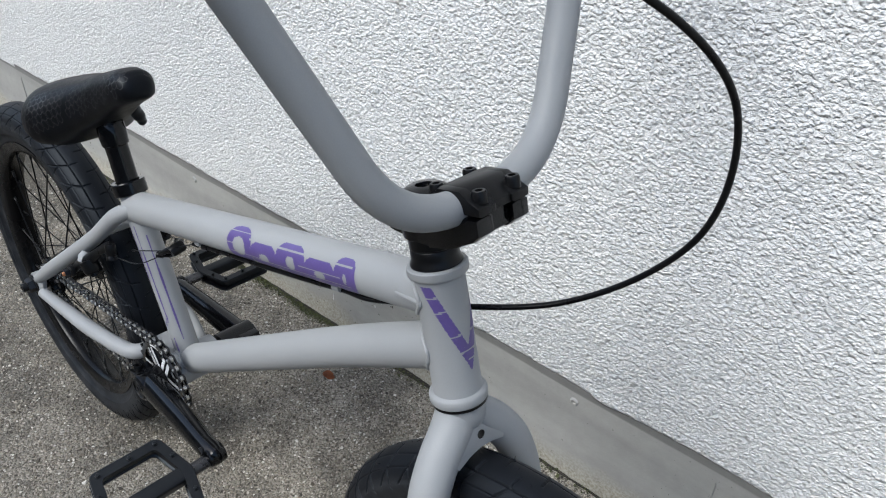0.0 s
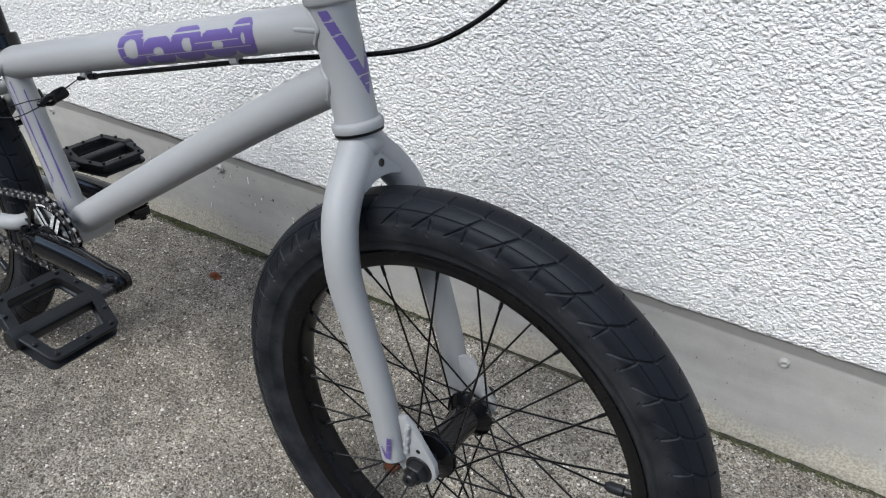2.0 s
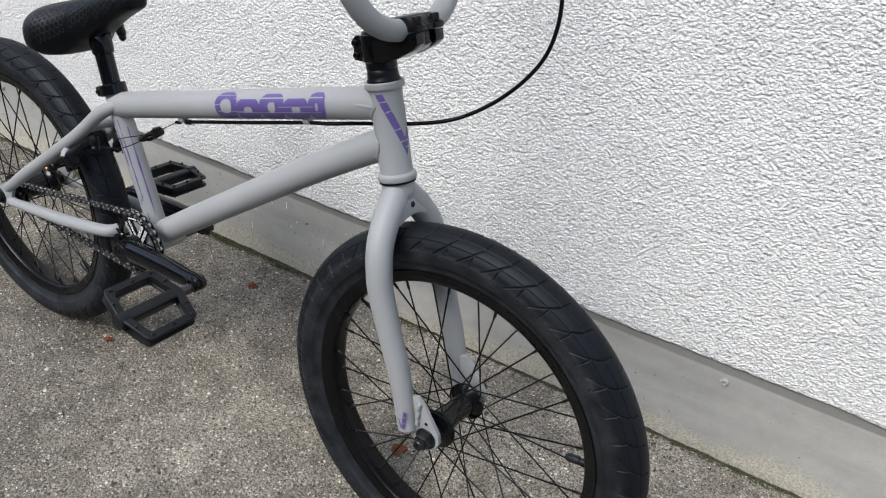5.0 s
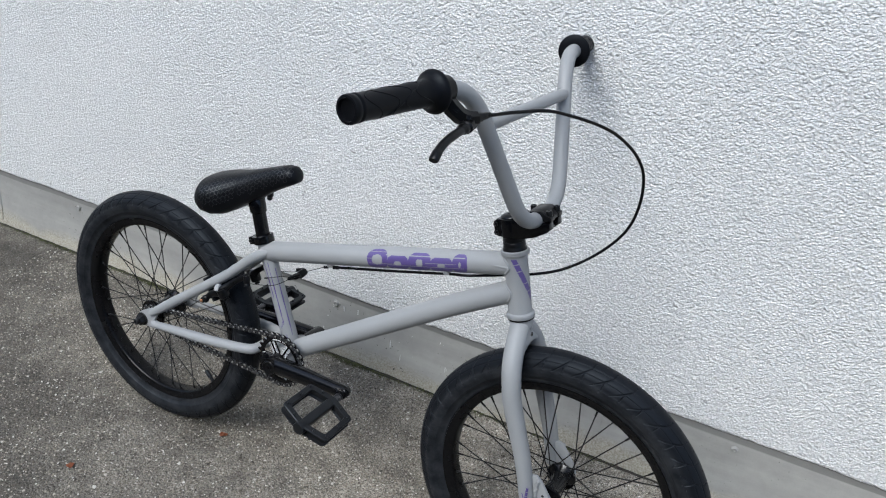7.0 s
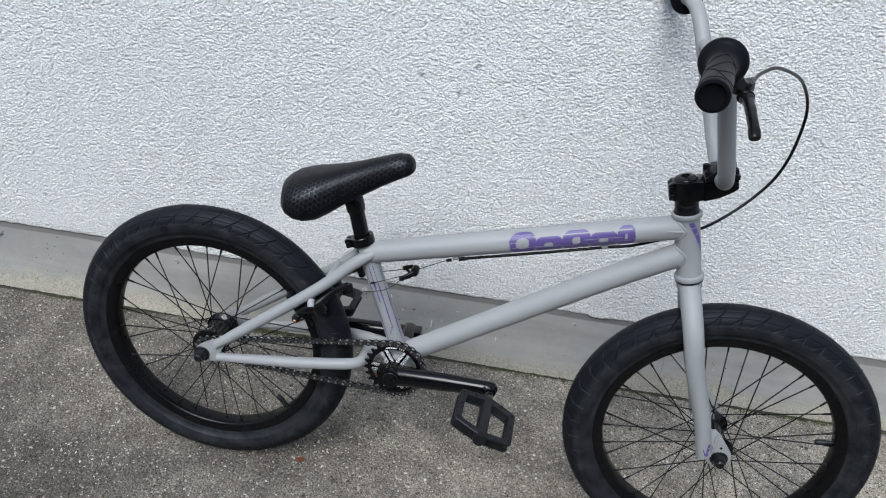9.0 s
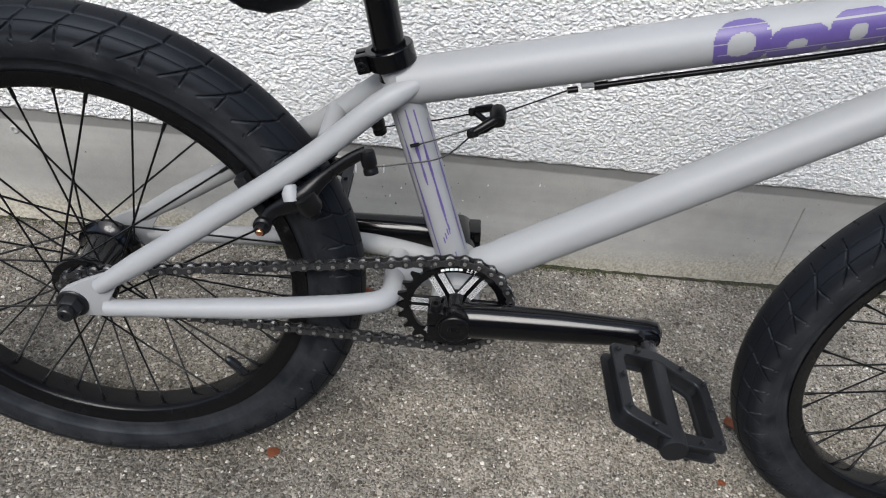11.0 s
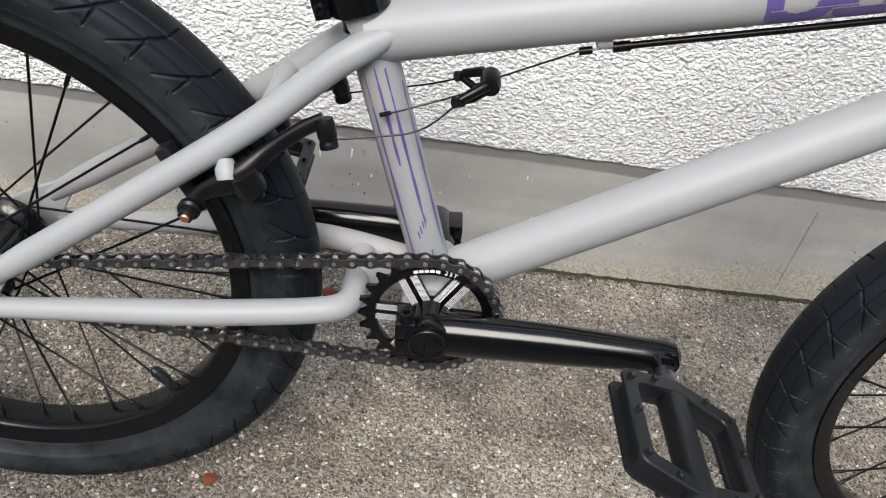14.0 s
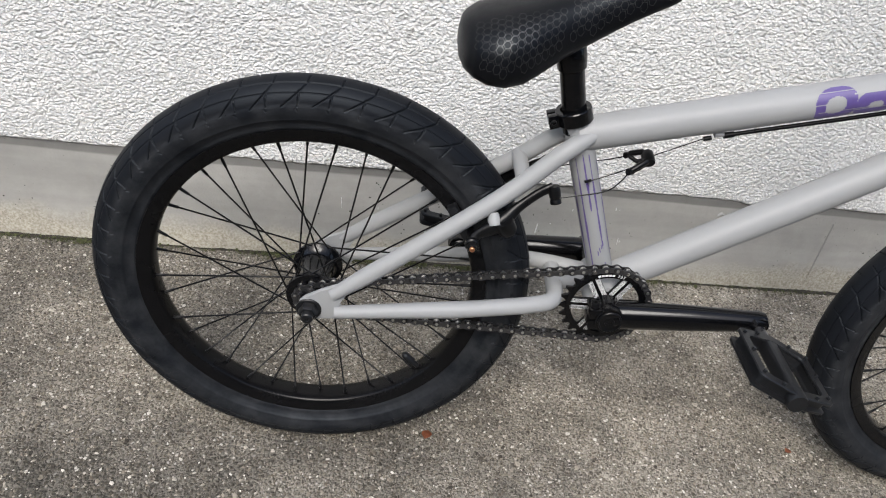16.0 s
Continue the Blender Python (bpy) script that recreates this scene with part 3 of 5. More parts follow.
def tyre_mesh():
    nt = 2116
    th = np.linspace(0, 2 * math.pi, nt, endpoint=False)
    edge, lip = radians(97), radians(154)
    ph = np.concatenate([np.linspace(-lip, -edge, 19)[:-1], np.linspace(-edge, edge, 148), np.linspace(edge, lip, 19)[1:]])
    npx = len(ph)
    T, P = np.meshgrid(th, ph, indexing="ij")
    cut = tread(T, P, 0.2555)
    ridge = 0.0007 * (np.exp(-((np.abs(P) - 2.05) / 0.05) ** 2) + np.exp(-((np.abs(P) - 2.33) / 0.06) ** 2))
    rr = 0.0265 - cut + ridge
    r = 0.229 + rr * np.cos(P)
    y = rr * np.sin(P) * (1 - 0.02 * np.exp(-((np.abs(P) - 1.36) / 0.10) ** 2))
    u = np.clip((np.abs(P) - 2.2) / (lip - 2.2), 0, 1)
    r = np.where(u > 0, 0.2134 + (0.2000 - 0.2134) * u, r) + np.where(u > 0, ridge, 0)
    y = np.where(u > 0, np.sign(P) * (0.0214 + (0.0150 - 0.0214) * u + 0.0011 * np.exp(-((u - 0.62) / 0.09) ** 2)), y)
    co = np.stack([r * np.cos(T), y, r * np.sin(T)], -1)
    me = bpy.data.meshes.new("tyre")
    idx = np.arange(nt * npx).reshape(nt, npx)
    nxt = np.roll(idx, -1, 0)
    faces = np.stack([idx[:, :-1], nxt[:, :-1], nxt[:, 1:], idx[:, 1:]], -1).reshape(-1, 4)
    me.from_pydata(co.reshape(-1, 3).tolist(), [], faces.tolist())
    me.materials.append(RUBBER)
    me.shade_smooth()
    return me


TYRE = tyre_mesh()


def hair_mesh():
    """The moulding hairs of a new tyre."""
    rnd = random.Random(11)
    bm = bmesh.new()
    for _ in range(230):
        t, p = rnd.uniform(0, 2 * math.pi), rnd.choice((-1, 1)) * rnd.choice((0.03, 0.15, 0.48, 0.75, 1.45)) + rnd.uniform(-0.01, 0.01)
        d = Vector((math.cos(p) * math.cos(t), math.sin(p), math.cos(p) * math.sin(t)))
        o = Vector((0.229 * math.cos(t), 0, 0.229 * math.sin(t))) + d * 0.0263
        tip = o + d * rnd.uniform(0.0012, 0.0032) + Vector((rnd.uniform(-1, 1), rnd.uniform(-1, 1), rnd.uniform(-1, 1))) * 0.001
        tube(bm, [o, tip], [0.0004, 0.0002], 3)
    me = bpy.data.meshes.new("tyre_hairs")
    bm.to_mesh(me)
    bm.free()
    me.materials.append(RUBBER)
    return me


HAIRS = hair_mesh()


def spoke_mesh(length):
    bm = bmesh.new()
    lathe(bm, [(0.00105, 0), (0.00105, length - 0.014), (0.0017, length - 0.0138), (0.0019, length - 0.004), (0.0024, length)], seg=6)
    me = bpy.data.meshes.new("spoke")
    bm.to_mesh(me)
    bm.free()
    me.materials.append(SATIN)
    me.shade_smooth()
    return me


def wheel(name, centre, turn, rear):
    """A wheel whose axle lies along y: rim, tyre, hub, 36 spokes, axle nuts and valve."""
    side = Matrix.Rotation(radians(-90), 4, "X")
    bm = bmesh.new()
    prof = [(0.1965, -0.0168), (0.2005, -0.0182), (0.2026, -0.0186), (0.2030, -0.0176), (0.2022, -0.0162), (0.1990, -0.0140), (0.1980, 0.0), (0.1990, 0.0140), (0.2022, 0.0162), (0.2030, 0.0176),
            (0.2026, 0.0186), (0.2005, 0.0182), (0.1965, 0.0168), (0.1895, 0.0156), (0.1870, 0.0130), (0.1855, 0.0060), (0.1855, -0.0060), (0.1870, -0.0130), (0.1895, -0.0156)]
    lathe(bm, prof, side, 144, closed=True)
    bmesh.ops.recalc_face_normals(bm, faces=bm.faces[:])
    rim = part(name, bm, RIM, bike, "black alloy rim", turn @ Matrix.Translation(centre))
    tyre = new("tyre", TYRE)
    tyre.parent = rim
    tagged(tyre, "wide black street tyre with fine tread")
    hairs = new("tyre_hairs", HAIRS)
    hairs.parent = rim
    tagged(hairs, kind="stuff")
    half, rf = (0.030, 0.0255) if rear else (0.034, 0.0215)
    bm = bmesh.new()
    if rear:
        hub = [(0.0, -0.054), (0.0075, -0.054), (0.0075, -0.047), (0.0125, -0.047), (0.0125, -0.036), (0.029, -0.034), (0.030, -0.031), (0.030, -0.028), (0.027, -0.026), (0.0215, -0.022), (0.019, -0.014), (0.019, 0.014), (0.0215, 0.022), (0.027, 0.026), (0.030, 0.028), (0.030, 0.032), (0.024, 0.034), (0.015, 0.036), (0.0125, 0.050), (0.0, 0.050)]
    else:
        hub = [(0.0, -0.050), (0.010, -0.050), (0.011, -0.042), (0.013, -0.040), (0.0245, -0.037), (0.0255, -0.035), (0.0255, -0.032), (0.023, -0.030), (0.0155, -0.025), (0.0145, -0.012), (0.0145, 0.012), (0.0155, 0.025), (0.023, 0.030), (0.0255, 0.032), (0.0255, 0.035), (0.0245, 0.037), (0.013, 0.040), (0.011, 0.042), (0.010, 0.050), (0.0, 0.050)]
    lathe(bm, hub, side, 36)
    part("hub", bm, GLOSS, rim, "black hub")
    for s in (-1, 1):
        bm = bmesh.new()
        base = 0.0575 if rear else 0.0555
        nut = pose(0, s * base, 0, -90 * s)
        lathe(bm, [(0.0, 0), (0.0145, 0), (0.0145, 0.002), (0.0135, 0.0028), (0, 0.0028)], nut, 24)
        lathe(bm, [(0.0, 0.0028), (0.0112, 0.0028), (0.0112, 0.010), (0.0095, 0.0122), (0, 0.0122)], nut, 6)
        lathe(bm, [(0.0, 0.012), (0.0068, 0.012), (0.0068, 0.0185), (0.0058, 0.0195), (0.003, 0.0195), (0.003, 0.017), (0, 0.017)], nut, 20)
        part("axle_nut", bm, NUT, rim, "dark grey axle nut")
    length = None
    for j in range(18):
        for s in (-1, 1):
            hubang = radians(20 * j + (10 if s > 0 else 0) + (5 if rear else -2))
            rimang = hubang + radians(60 if (j % 2 == 1) != rear else -60)
            a = Vector((rf * math.cos(hubang), s * (half + (0.0015 if j % 2 else -0.0015)), rf * math.sin(hubang)))
            b = Vector((0.188 * math.cos(rimang), s * 0.004, 0.188 * math.sin(rimang)))
            if length is None:
                length = spoke_mesh((b - a).length)
            sp = new("spoke", length)
            sp.parent = rim
            sp.matrix_basis = arrow(a, b)
    ang = radians(-42 if rear else 11.0)
    bm = bmesh.new()
    d = Vector((math.cos(ang), 0, math.sin(ang)))
    tube(bm, [d * 0.187, d * 0.176, d * 0.175, d * 0.162, d * 0.1605, d * 0.158], [0.0034, 0.0034, 0.0050, 0.0050, 0.0044, 0.0030], 12)
    part("valve", bm, PLASTIC, rim, "black valve with cap")
    return rim


wheel("rear_wheel", REAR, Matrix(), True)
wheel("front_wheel", FRONT, STEER, False)

# ---- frame ----
ST_TOP = CLAMP - ST_DIR * 0.008
bm = bmesh.new()
tube(bm, [BB + Vector((0.0045, 0, 0)), ST_TOP + Vector((0.0015, 0, 0))], 0.0148, 32)
frame_ob = part("frame", bm, PAINT, bike, "light grey painted steel frame")


def side_patch(bm, a, b, r, cells, up, right):
    """Thin curved pieces on a tube from a to b: cells of (along0, along1, angle0, angle1); angle 0 faces right, positive is up."""
    d = (b - a).normalized()
    for l0, l1, g0, g1 in cells:
        k = max(1, int(abs(g1 - g0) / 0.12) + 1)
        prev = None
        for i in range(k + 1):
            g = g0 + (g1 - g0) * i / k
            o = (right * math.cos(g) + up * math.sin(g)) * r
            row = (bm.verts.new(a + d * l0 + o), bm.verts.new(a + d * l1 + o))
            if prev:
                bm.faces.new((prev[0], prev[1], row[1], row[0]))
            prev = row


def weld(a, b, r, o, axis, big):
    """The bead where a tube of radius r from a towards b runs into a tube of radius big round an axis."""
    a, b, o, axis = Vector(a), Vector(b), Vector(o), Vector(axis).normalized()
    d = (b - a).normalized()
    u = d.orthogonal().normalized()
    v = d.cross(u)
    loop = []
    for k in range(49):
        g = 2 * math.pi * k / 48
        p = a + (u * math.cos(g) + v * math.sin(g)) * r
        for _ in range(400):
            q = p - o
            if (q - axis * q.dot(axis)).length < big + 0.0006:
                break
            p = p + d * 0.0005
        loop.append(p + d * (0.0006 * math.sin(24 * g)))
    bm = bmesh.new()
    tube(bm, loop, [0.0019 + 0.0004 * math.sin(17 * k) for k in range(49)], 8, False)
    part("weld_bead", bm, PAINT, frame_ob)


def build_frame():
    bm = bmesh.new()
    tt0, tt1 = Vector((0.284, 0, 0.4825)), Vector((0.7650, 0, 0.6249))
    tube(bm, [tt0, tt1], 0.0188, 32)
    part("top_tube", bm, PAINT, frame_ob)
    bm = bmesh.new()
    dt = rounded([BB + Vector((0.004, 0, 0.008)), (0.672, 0, 0.5160), (0.776, 0, 0.5823)], 0.09)
    tube(bm, dt, 0.0184, 32)
    part("down_tube", bm, PAINT, frame_ob)
    for a, e, f in (((0.731, 0.0145, 0.6185), (0.742, 0.0165, 0.6195), (0.768, 0.0165, 0.6240)), ((0.762, 0.0120, 0.5640), (0.770, 0.0130, 0.5670), (0.786, 0.0140, 0.5740))):
        for s in (-1, 1):
            bm = bmesh.new()
            tube(bm, [(a[0], s * a[1], a[2]), (e[0], s * e[1], e[2]), (f[0], s * f[1], f[2])], [0.001, 0.0028, 0.0034], 14)
            part("gusset", bm, PAINT, frame_ob)
    weld(Vector(tt1) - (Vector(tt1) - tt0).normalized() * 0.06, tt1, 0.0188, HT_LOW, AXIS, 0.0187)
    weld((0.740, 0, 0.5594), (0.788, 0, 0.5900), 0.0184, HT_LOW, AXIS, 0.0187)
    weld(BB + Vector((0.055, 0, 0.0440)), BB + Vector((0.004, 0, 0.008)), 0.0184, BB, (0, 1, 0), 0.0222)
    weld(BB + ST_DIR * 0.06 + Vector((0.0045, 0, 0)), BB + Vector((0.0045, 0, 0)), 0.0148, BB, (0, 1, 0), 0.0222)
    bm = bmesh.new()
    L = (HT_TOP - HT_LOW).length
    lathe(bm, [(0.0175, 0), (0.0216, 0.0), (0.0223, 0.0012), (0.0224, 0.0060), (0.0216, 0.0076), (0.0193, 0.0090), (0.0187, 0.013), (0.0187, L - 0.013),
               (0.0193, L - 0.0090), (0.0216, L - 0.0076), (0.0224, L - 0.0060), (0.0223, L - 0.0012), (0.0212, L), (0.0175, L)], arrow(HT_LOW - AXIS * 0.004, HT_TOP), 40)
    part("head_tube", bm, PAINT, frame_ob)
    bm = bmesh.new()
    lathe(bm, [(0.0165, -0.034), (0.0215, -0.034), (0.0222, -0.032), (0.0222, 0.032), (0.0215, 0.034), (0.0165, 0.034)], Matrix.Translation(BB) @ Matrix.Rotation(radians(90), 4, "X"), 40)
    part("bottom_bracket_shell", bm, PAINT, frame_ob)
    for s in (-1, 1):
        bm = bmesh.new()
        pts = rounded([(0.042, s * 0.0575, 0.2790), (0.100, s * 0.0515, 0.3255), (0.185, s * 0.0390, 0.3932), (0.225, s * 0.0315, 0.4262), (0.272, s * 0.0215, 0.4735), (0.299, s * 0.0115, 0.4895)], 0.03)
        n = len(pts)
        rs = [0.0075] + [0.0098] * (n - 3) + [0.0092, 0.0070]
        tube(bm, pts, rs, 20, True)
        part("seat_stay", bm, PAINT, frame_ob)
        bm = bmesh.new()
        tail = [(0.2975, s * 0.0420, 0.2905), (0.2995, s * -0.024, 0.2925)] if s < 0 else [(0.300, s * 0.0375, 0.2905), (0.348, s * 0.0220, 0.2935)]
        pts = rounded([(0.046, s * 0.0585, 0.2555), (0.190, s * 0.0555, 0.2755), (0.262, s * 0.0490, 0.2855)] + tail, 0.022, 8)
        tube(bm, pts, [0.0075] + [0.0098] * (len(pts) - 1), 20)
        part("chain_stay", bm, PAINT, frame_ob)
        bm = bmesh.new()
        out = [(0.008, 0.2455), (0.020, 0.2425), (0.055, 0.2465), (0.063, 0.2555), (0.050, 0.2650), (0.060, 0.2860), (0.050, 0.2940), (0.030, 0.2840), (0.012, 0.2725), (0.006, 0.2660), (0.005, 0.2540)]
        prism(bm, out, 0.006, Matrix.Translation((0, s * 0.0555, 0)) @ Matrix.Rotation(radians(90), 4, "X"), 0.0012)
        part("dropout", bm, PAINT, frame_ob)
        bm = bmesh.new()
        tube(bm, [(0.2052, s * 0.0410, 0.3990), (0.2066, s * 0.0445, 0.3938), (0.2082, s * 0.0475, 0.3880)], [0.0048, 0.0074, 0.0070], 20)
        part("brake_boss", bm, PAINT, frame_ob)
    bm = bmesh.new()
    tube(bm, [(0.232, -0.030, 0.4366), (0.232, 0.030, 0.4366)], 0.0085, 18)
    part("stay_bridge", bm, PAINT, frame_ob)
    bm = bmesh.new()
    tube(bm, [(0.2995, 0, 0.2925), (0.345, 0, 0.2935)], 0.0115, 20)
    part("stay_yoke", bm, PAINT, frame_ob)
    return tt0, tt1


TT0, TT1 = build_frame()

# ---- fork ----
bm = bmesh.new()
CROWN = HT_LOW - AXIS * 0.006
lathe(bm, [(0.0, 0.0), (0.0190, 0.0), (0.0192, 0.004), (0.0190, 0.012), (0.0172, 0.018), (0.0125, 0.024), (0.006, 0.029), (0, 0.030)], arrow(CROWN, CROWN - AXIS), 36)
fork = part("fork", bm, PAINT, bike, "grey painted tubular fork", STEER)
DOWN = -AXIS
FWD = Vector((AXIS.z, 0, -AXIS.x))
for s in (-1, 1):
    bm = bmesh.new()
    c = CROWN + DOWN * 0.006
    end = Vector((0.8825, s * 0.0575, 0.2600))
    pts = spline([c + Vector((0, s * q, 0)) + DOWN * p for p, q in ((0.0, 0.002), (0.016, 0.0145), (0.033, 0.031), (0.056, 0.0465), (0.084, 0.0550), (0.120, 0.0575))] + [c.lerp(end, 0.75) + Vector((0.002, s * 0.0575 - (c.lerp(end, 0.75)).y, 0)), end], 6)
    rs = [0.0165 - 0.0045 * max(0.0, min(1.0, (c.z - p.z) / (c.z - end.z))) ** 1.2 for p in pts]
    tube(bm, pts, rs, 26)
    leg = part("fork_leg", bm, PAINT, fork)
    bm = bmesh.new()
    dx = FRONT.x
    out = [(0.880, 0.306), (0.890, 0.309), (0.899, 0.302), (0.9245, 0.270), (0.9275, 0.2575), (0.9225, 0.2445), (0.911, 0.2385), (0.897, 0.240), (0.884, 0.252), (0.874, 0.262), (0.874, 0.285)]
    prism(bm, out, 0.006, Matrix.Translation((0, s * 0.0528, 0)) @ Matrix.Rotation(radians(90), 4, "X"), 0.0012)
    drop = part("fork_dropout", bm, PAINT, fork)
    bm = bmesh.new()
    line = [(0.8945 + 0.0008 * math.sin(k), s * 0.0575, 0.3040 - 0.0021 * k) for k in range(17)]
    tube(bm, line, [0.0022 + 0.0008 * (k % 2) for k in range(17)], 8)
    part("weld_bead", bm, PAINT, drop)
    # a black disc paints the shade inside a small drilled hole
    bm = bmesh.new()
    lathe(bm, [(0.0, 0.0002), (0.0021, 0.0002), (0.0026, -0.0005), (0, -0.0005)], arrow((0.9065, s * 0.0560, 0.2775), (0.9065, s * 0.08, 0.2775)), 12)
    part("hole_shade_disc", bm, BLACK, drop, "small black disc for the shade in a drilled hole")
bm = bmesh.new()
web = CROWN + DOWN * 0.024 + FWD * 0.0125
WEB = Matrix.Translation(web) @ Matrix(((0, AXIS.x, FWD.x, 0), (1, 0, 0, 0), (0, AXIS.z, FWD.z, 0), (0, 0, 0, 1)))
prism(bm, [(-0.013, 0.013), (0.013, 0.013), (0.022, 0.002), (0.029, -0.014), (0.025, -0.0220), (0.012, -0.0175), (0.0, -0.0160), (-0.012, -0.0175), (-0.025, -0.0220), (-0.029, -0.014), (-0.022, 0.002)], 0.005, WEB, 0.0012)
part("fork_web", bm, PAINT, fork)
# the brake hole is not cut: a black disc gives its inner shade
bm = bmesh.new()
lathe(bm, [(0.0, 0.0), (0.0026, 0.0), (0.0036, 0.0004), (0.0036, -0.001), (0, -0.001)], WEB @ pose(0.002, -0.0045, 0.0026), 16)
part("brake_hole_disc", bm, BLACK, fork, "black disc for the shade in the drilled brake hole")
for s in (-1, 1):
    a0, a1 = Vector((0.8810, s * 0.0575, 0.2665)), Vector((0.8760, s * 0.0575, 0.3065))
    for k in range(3):
        bm = bmesh.new()
        side_patch(bm, a0, a1, 0.0132, [(0.0085 * k + 0.0011 * j, 0.0085 * k + 0.0011 * (j + 1), 0.05 + 0.075 * k + 0.010 * j, 0.38 + 0.055 * k + 0.012 * j) for j in range(7)], Vector((1, 0, 0)), Vector((0, s, 0)))
        part("fork_decal", bm, PURPLE, fork)
    bm = bmesh.new()
    side_patch(bm, a0, a1, 0.0132, [(0.0010 * j, 0.0010 * (j + 1), 0.0 - 0.030 * j, 0.16 - 0.030 * j) for j in range(12)], Vector((1, 0, 0)), Vector((0, s, 0)))
    part("fork_decal", bm, PURPLE, fork)


# ---- seat post, clamp, saddle ----
POST_TOP = Vector((0.257, 0, 0.568))


def build_seat():
    d = (POST_TOP - CLAMP).normalized()
    bm = bmesh.new()
    tube(bm, [CLAMP - d * 0.02, POST_TOP - d * 0.004], 0.0128, 28)
    lathe(bm, [(0.0128, 0), (0.0150, 0.002), (0.0158, 0.014), (0.0150, 0.030), (0.010, 0.036), (0, 0.036)], arrow(POST_TOP - d * 0.016, POST_TOP), 28)
    part("seat_post", bm, GLOSS, bike, "gloss black seat post")
    bm = bmesh.new()
    m = arrow(CLAMP - ST_DIR * 0.0085, CLAMP + ST_DIR)
    lathe(bm, [(0.0140, 0), (0.0186, 0), (0.0194, 0.001), (0.0194, 0.0145), (0.0186, 0.0155), (0.0140, 0.0155)], m, 36, closed=True)
    back = Vector((-ST_DIR.z, 0, ST_DIR.x))
    side = Matrix((( -back.x, 0, ST_DIR.x, 0), (0, 1, 0, 0), (-back.z, 0, ST_DIR.z, 0), (0, 0, 0, 1)))
    for s in (-1, 1):
        box(bm, (0.0105, 0.0085, 0.0145), Matrix.Translation(CLAMP + back * 0.0225 + Vector((0, s * 0.0058, 0)) - ST_DIR * 0.001) @ side, 0.0012)
    clamp = part("seat_clamp", bm, GLOSS, bike, "gloss black seat clamp")
    bm = bmesh.new()
    bolt(bm, Matrix.Translation(CLAMP + back * 0.0228 + Vector((0, -0.010, 0)) - ST_DIR * 0.001) @ Matrix.Rotation(radians(90), 4, "X"), 0.0036, 0.003)
    part("bolt", bm, SATIN, clamp)
    # saddle: sections of (place along the bike, half width, top, bottom)
    st = [(0.1422, 0.0127, 0.5831, 0.5648), (0.1443, 0.0276, 0.591, 0.5555), (0.1492, 0.044, 0.5955, 0.5485), (0.1590, 0.0575, 0.6015, 0.543), (0.1732, 0.0645, 0.607, 0.5385), (0.1896, 0.0652, 0.6125, 0.5374), (0.2076, 0.0583, 0.618, 0.5417), (0.2255, 0.0477, 0.624, 0.5533), (0.245, 0.0382, 0.631, 0.5686), (0.265, 0.0313, 0.639, 0.582), (0.285, 0.027, 0.6475, 0.596), (0.305, 0.0246, 0.6555, 0.61), (0.322, 0.0231, 0.6615, 0.6205), (0.3367, 0.0207, 0.6625, 0.629), (0.3441, 0.017, 0.6578, 0.6335), (0.3478, 0.0122, 0.6514, 0.6365), (0.3495, 0.0064, 0.6448, 0.6395)]
    bm = bmesh.new()
    rings = []
    seg = 40
    for x, hw, top, bot in st:
        mid = bot + (top - bot) * 0.42
        ring = []
        for k in range(seg):
            a = 2 * math.pi * k / seg
            c, s = math.cos(a), math.sin(a)
            e = 0.78 if s > 0 else 0.62
            y = hw * math.copysign(abs(c) ** e, c)
            z = mid + (top - mid) * math.copysign(abs(s) ** 0.9, s) if s > 0 else mid + (mid - bot) * math.copysign(abs(s) ** 0.7, s)
            ring.append(bm.verts.new((x, y, z)))
        rings.append(ring)
    for a, b in zip(rings, rings[1:]):
        for k in range(seg):
            bm.faces.new((a[k], b[k], b[(k + 1) % seg], a[(k + 1) % seg]))
    bm.faces.new(rings[0])
    bm.faces.new(rings[-1][::-1])
    bmesh.ops.subdivide_edges(bm, edges=[e for e in bm.edges if abs(e.verts[0].co.x - e.verts[1].co.x) > 0.006], cuts=2, use_grid_fill=True, smooth=1.0)
    bmesh.ops.recalc_face_normals(bm, faces=bm.faces[:])
    tree = bvhtree.BVHTree.FromBMesh(bm)
    saddle = part("saddle", bm, CLOTH, bike, "padded black saddle with a printed honeycomb pattern", angle=60)
    pin = bmesh.new()
    tube(pin, [(0.262, -0.010, 0.585), (0.262, 0.010, 0.585)], 0.006, 12)
    part("seat_pin", pin, PLASTIC, saddle)
    pin = bmesh.new()
    tube(pin, spline([(0.264, 0.020, 0.602), (0.260, 0.029, 0.587), (0.256, 0.036, 0.574), (0.251, 0.040, 0.5625)], 4), [0.0085] * 4 + [0.0072] * 4 + [0.0055] * 3 + [0.0035, 0.001], 12)
    part("seat_mount", pin, PLASTIC, saddle, "black plastic seat base")
    # honeycomb cells pressed on the cover
    hexes, pale = bmesh.new(), bmesh.new()
    pitch = 0.0072
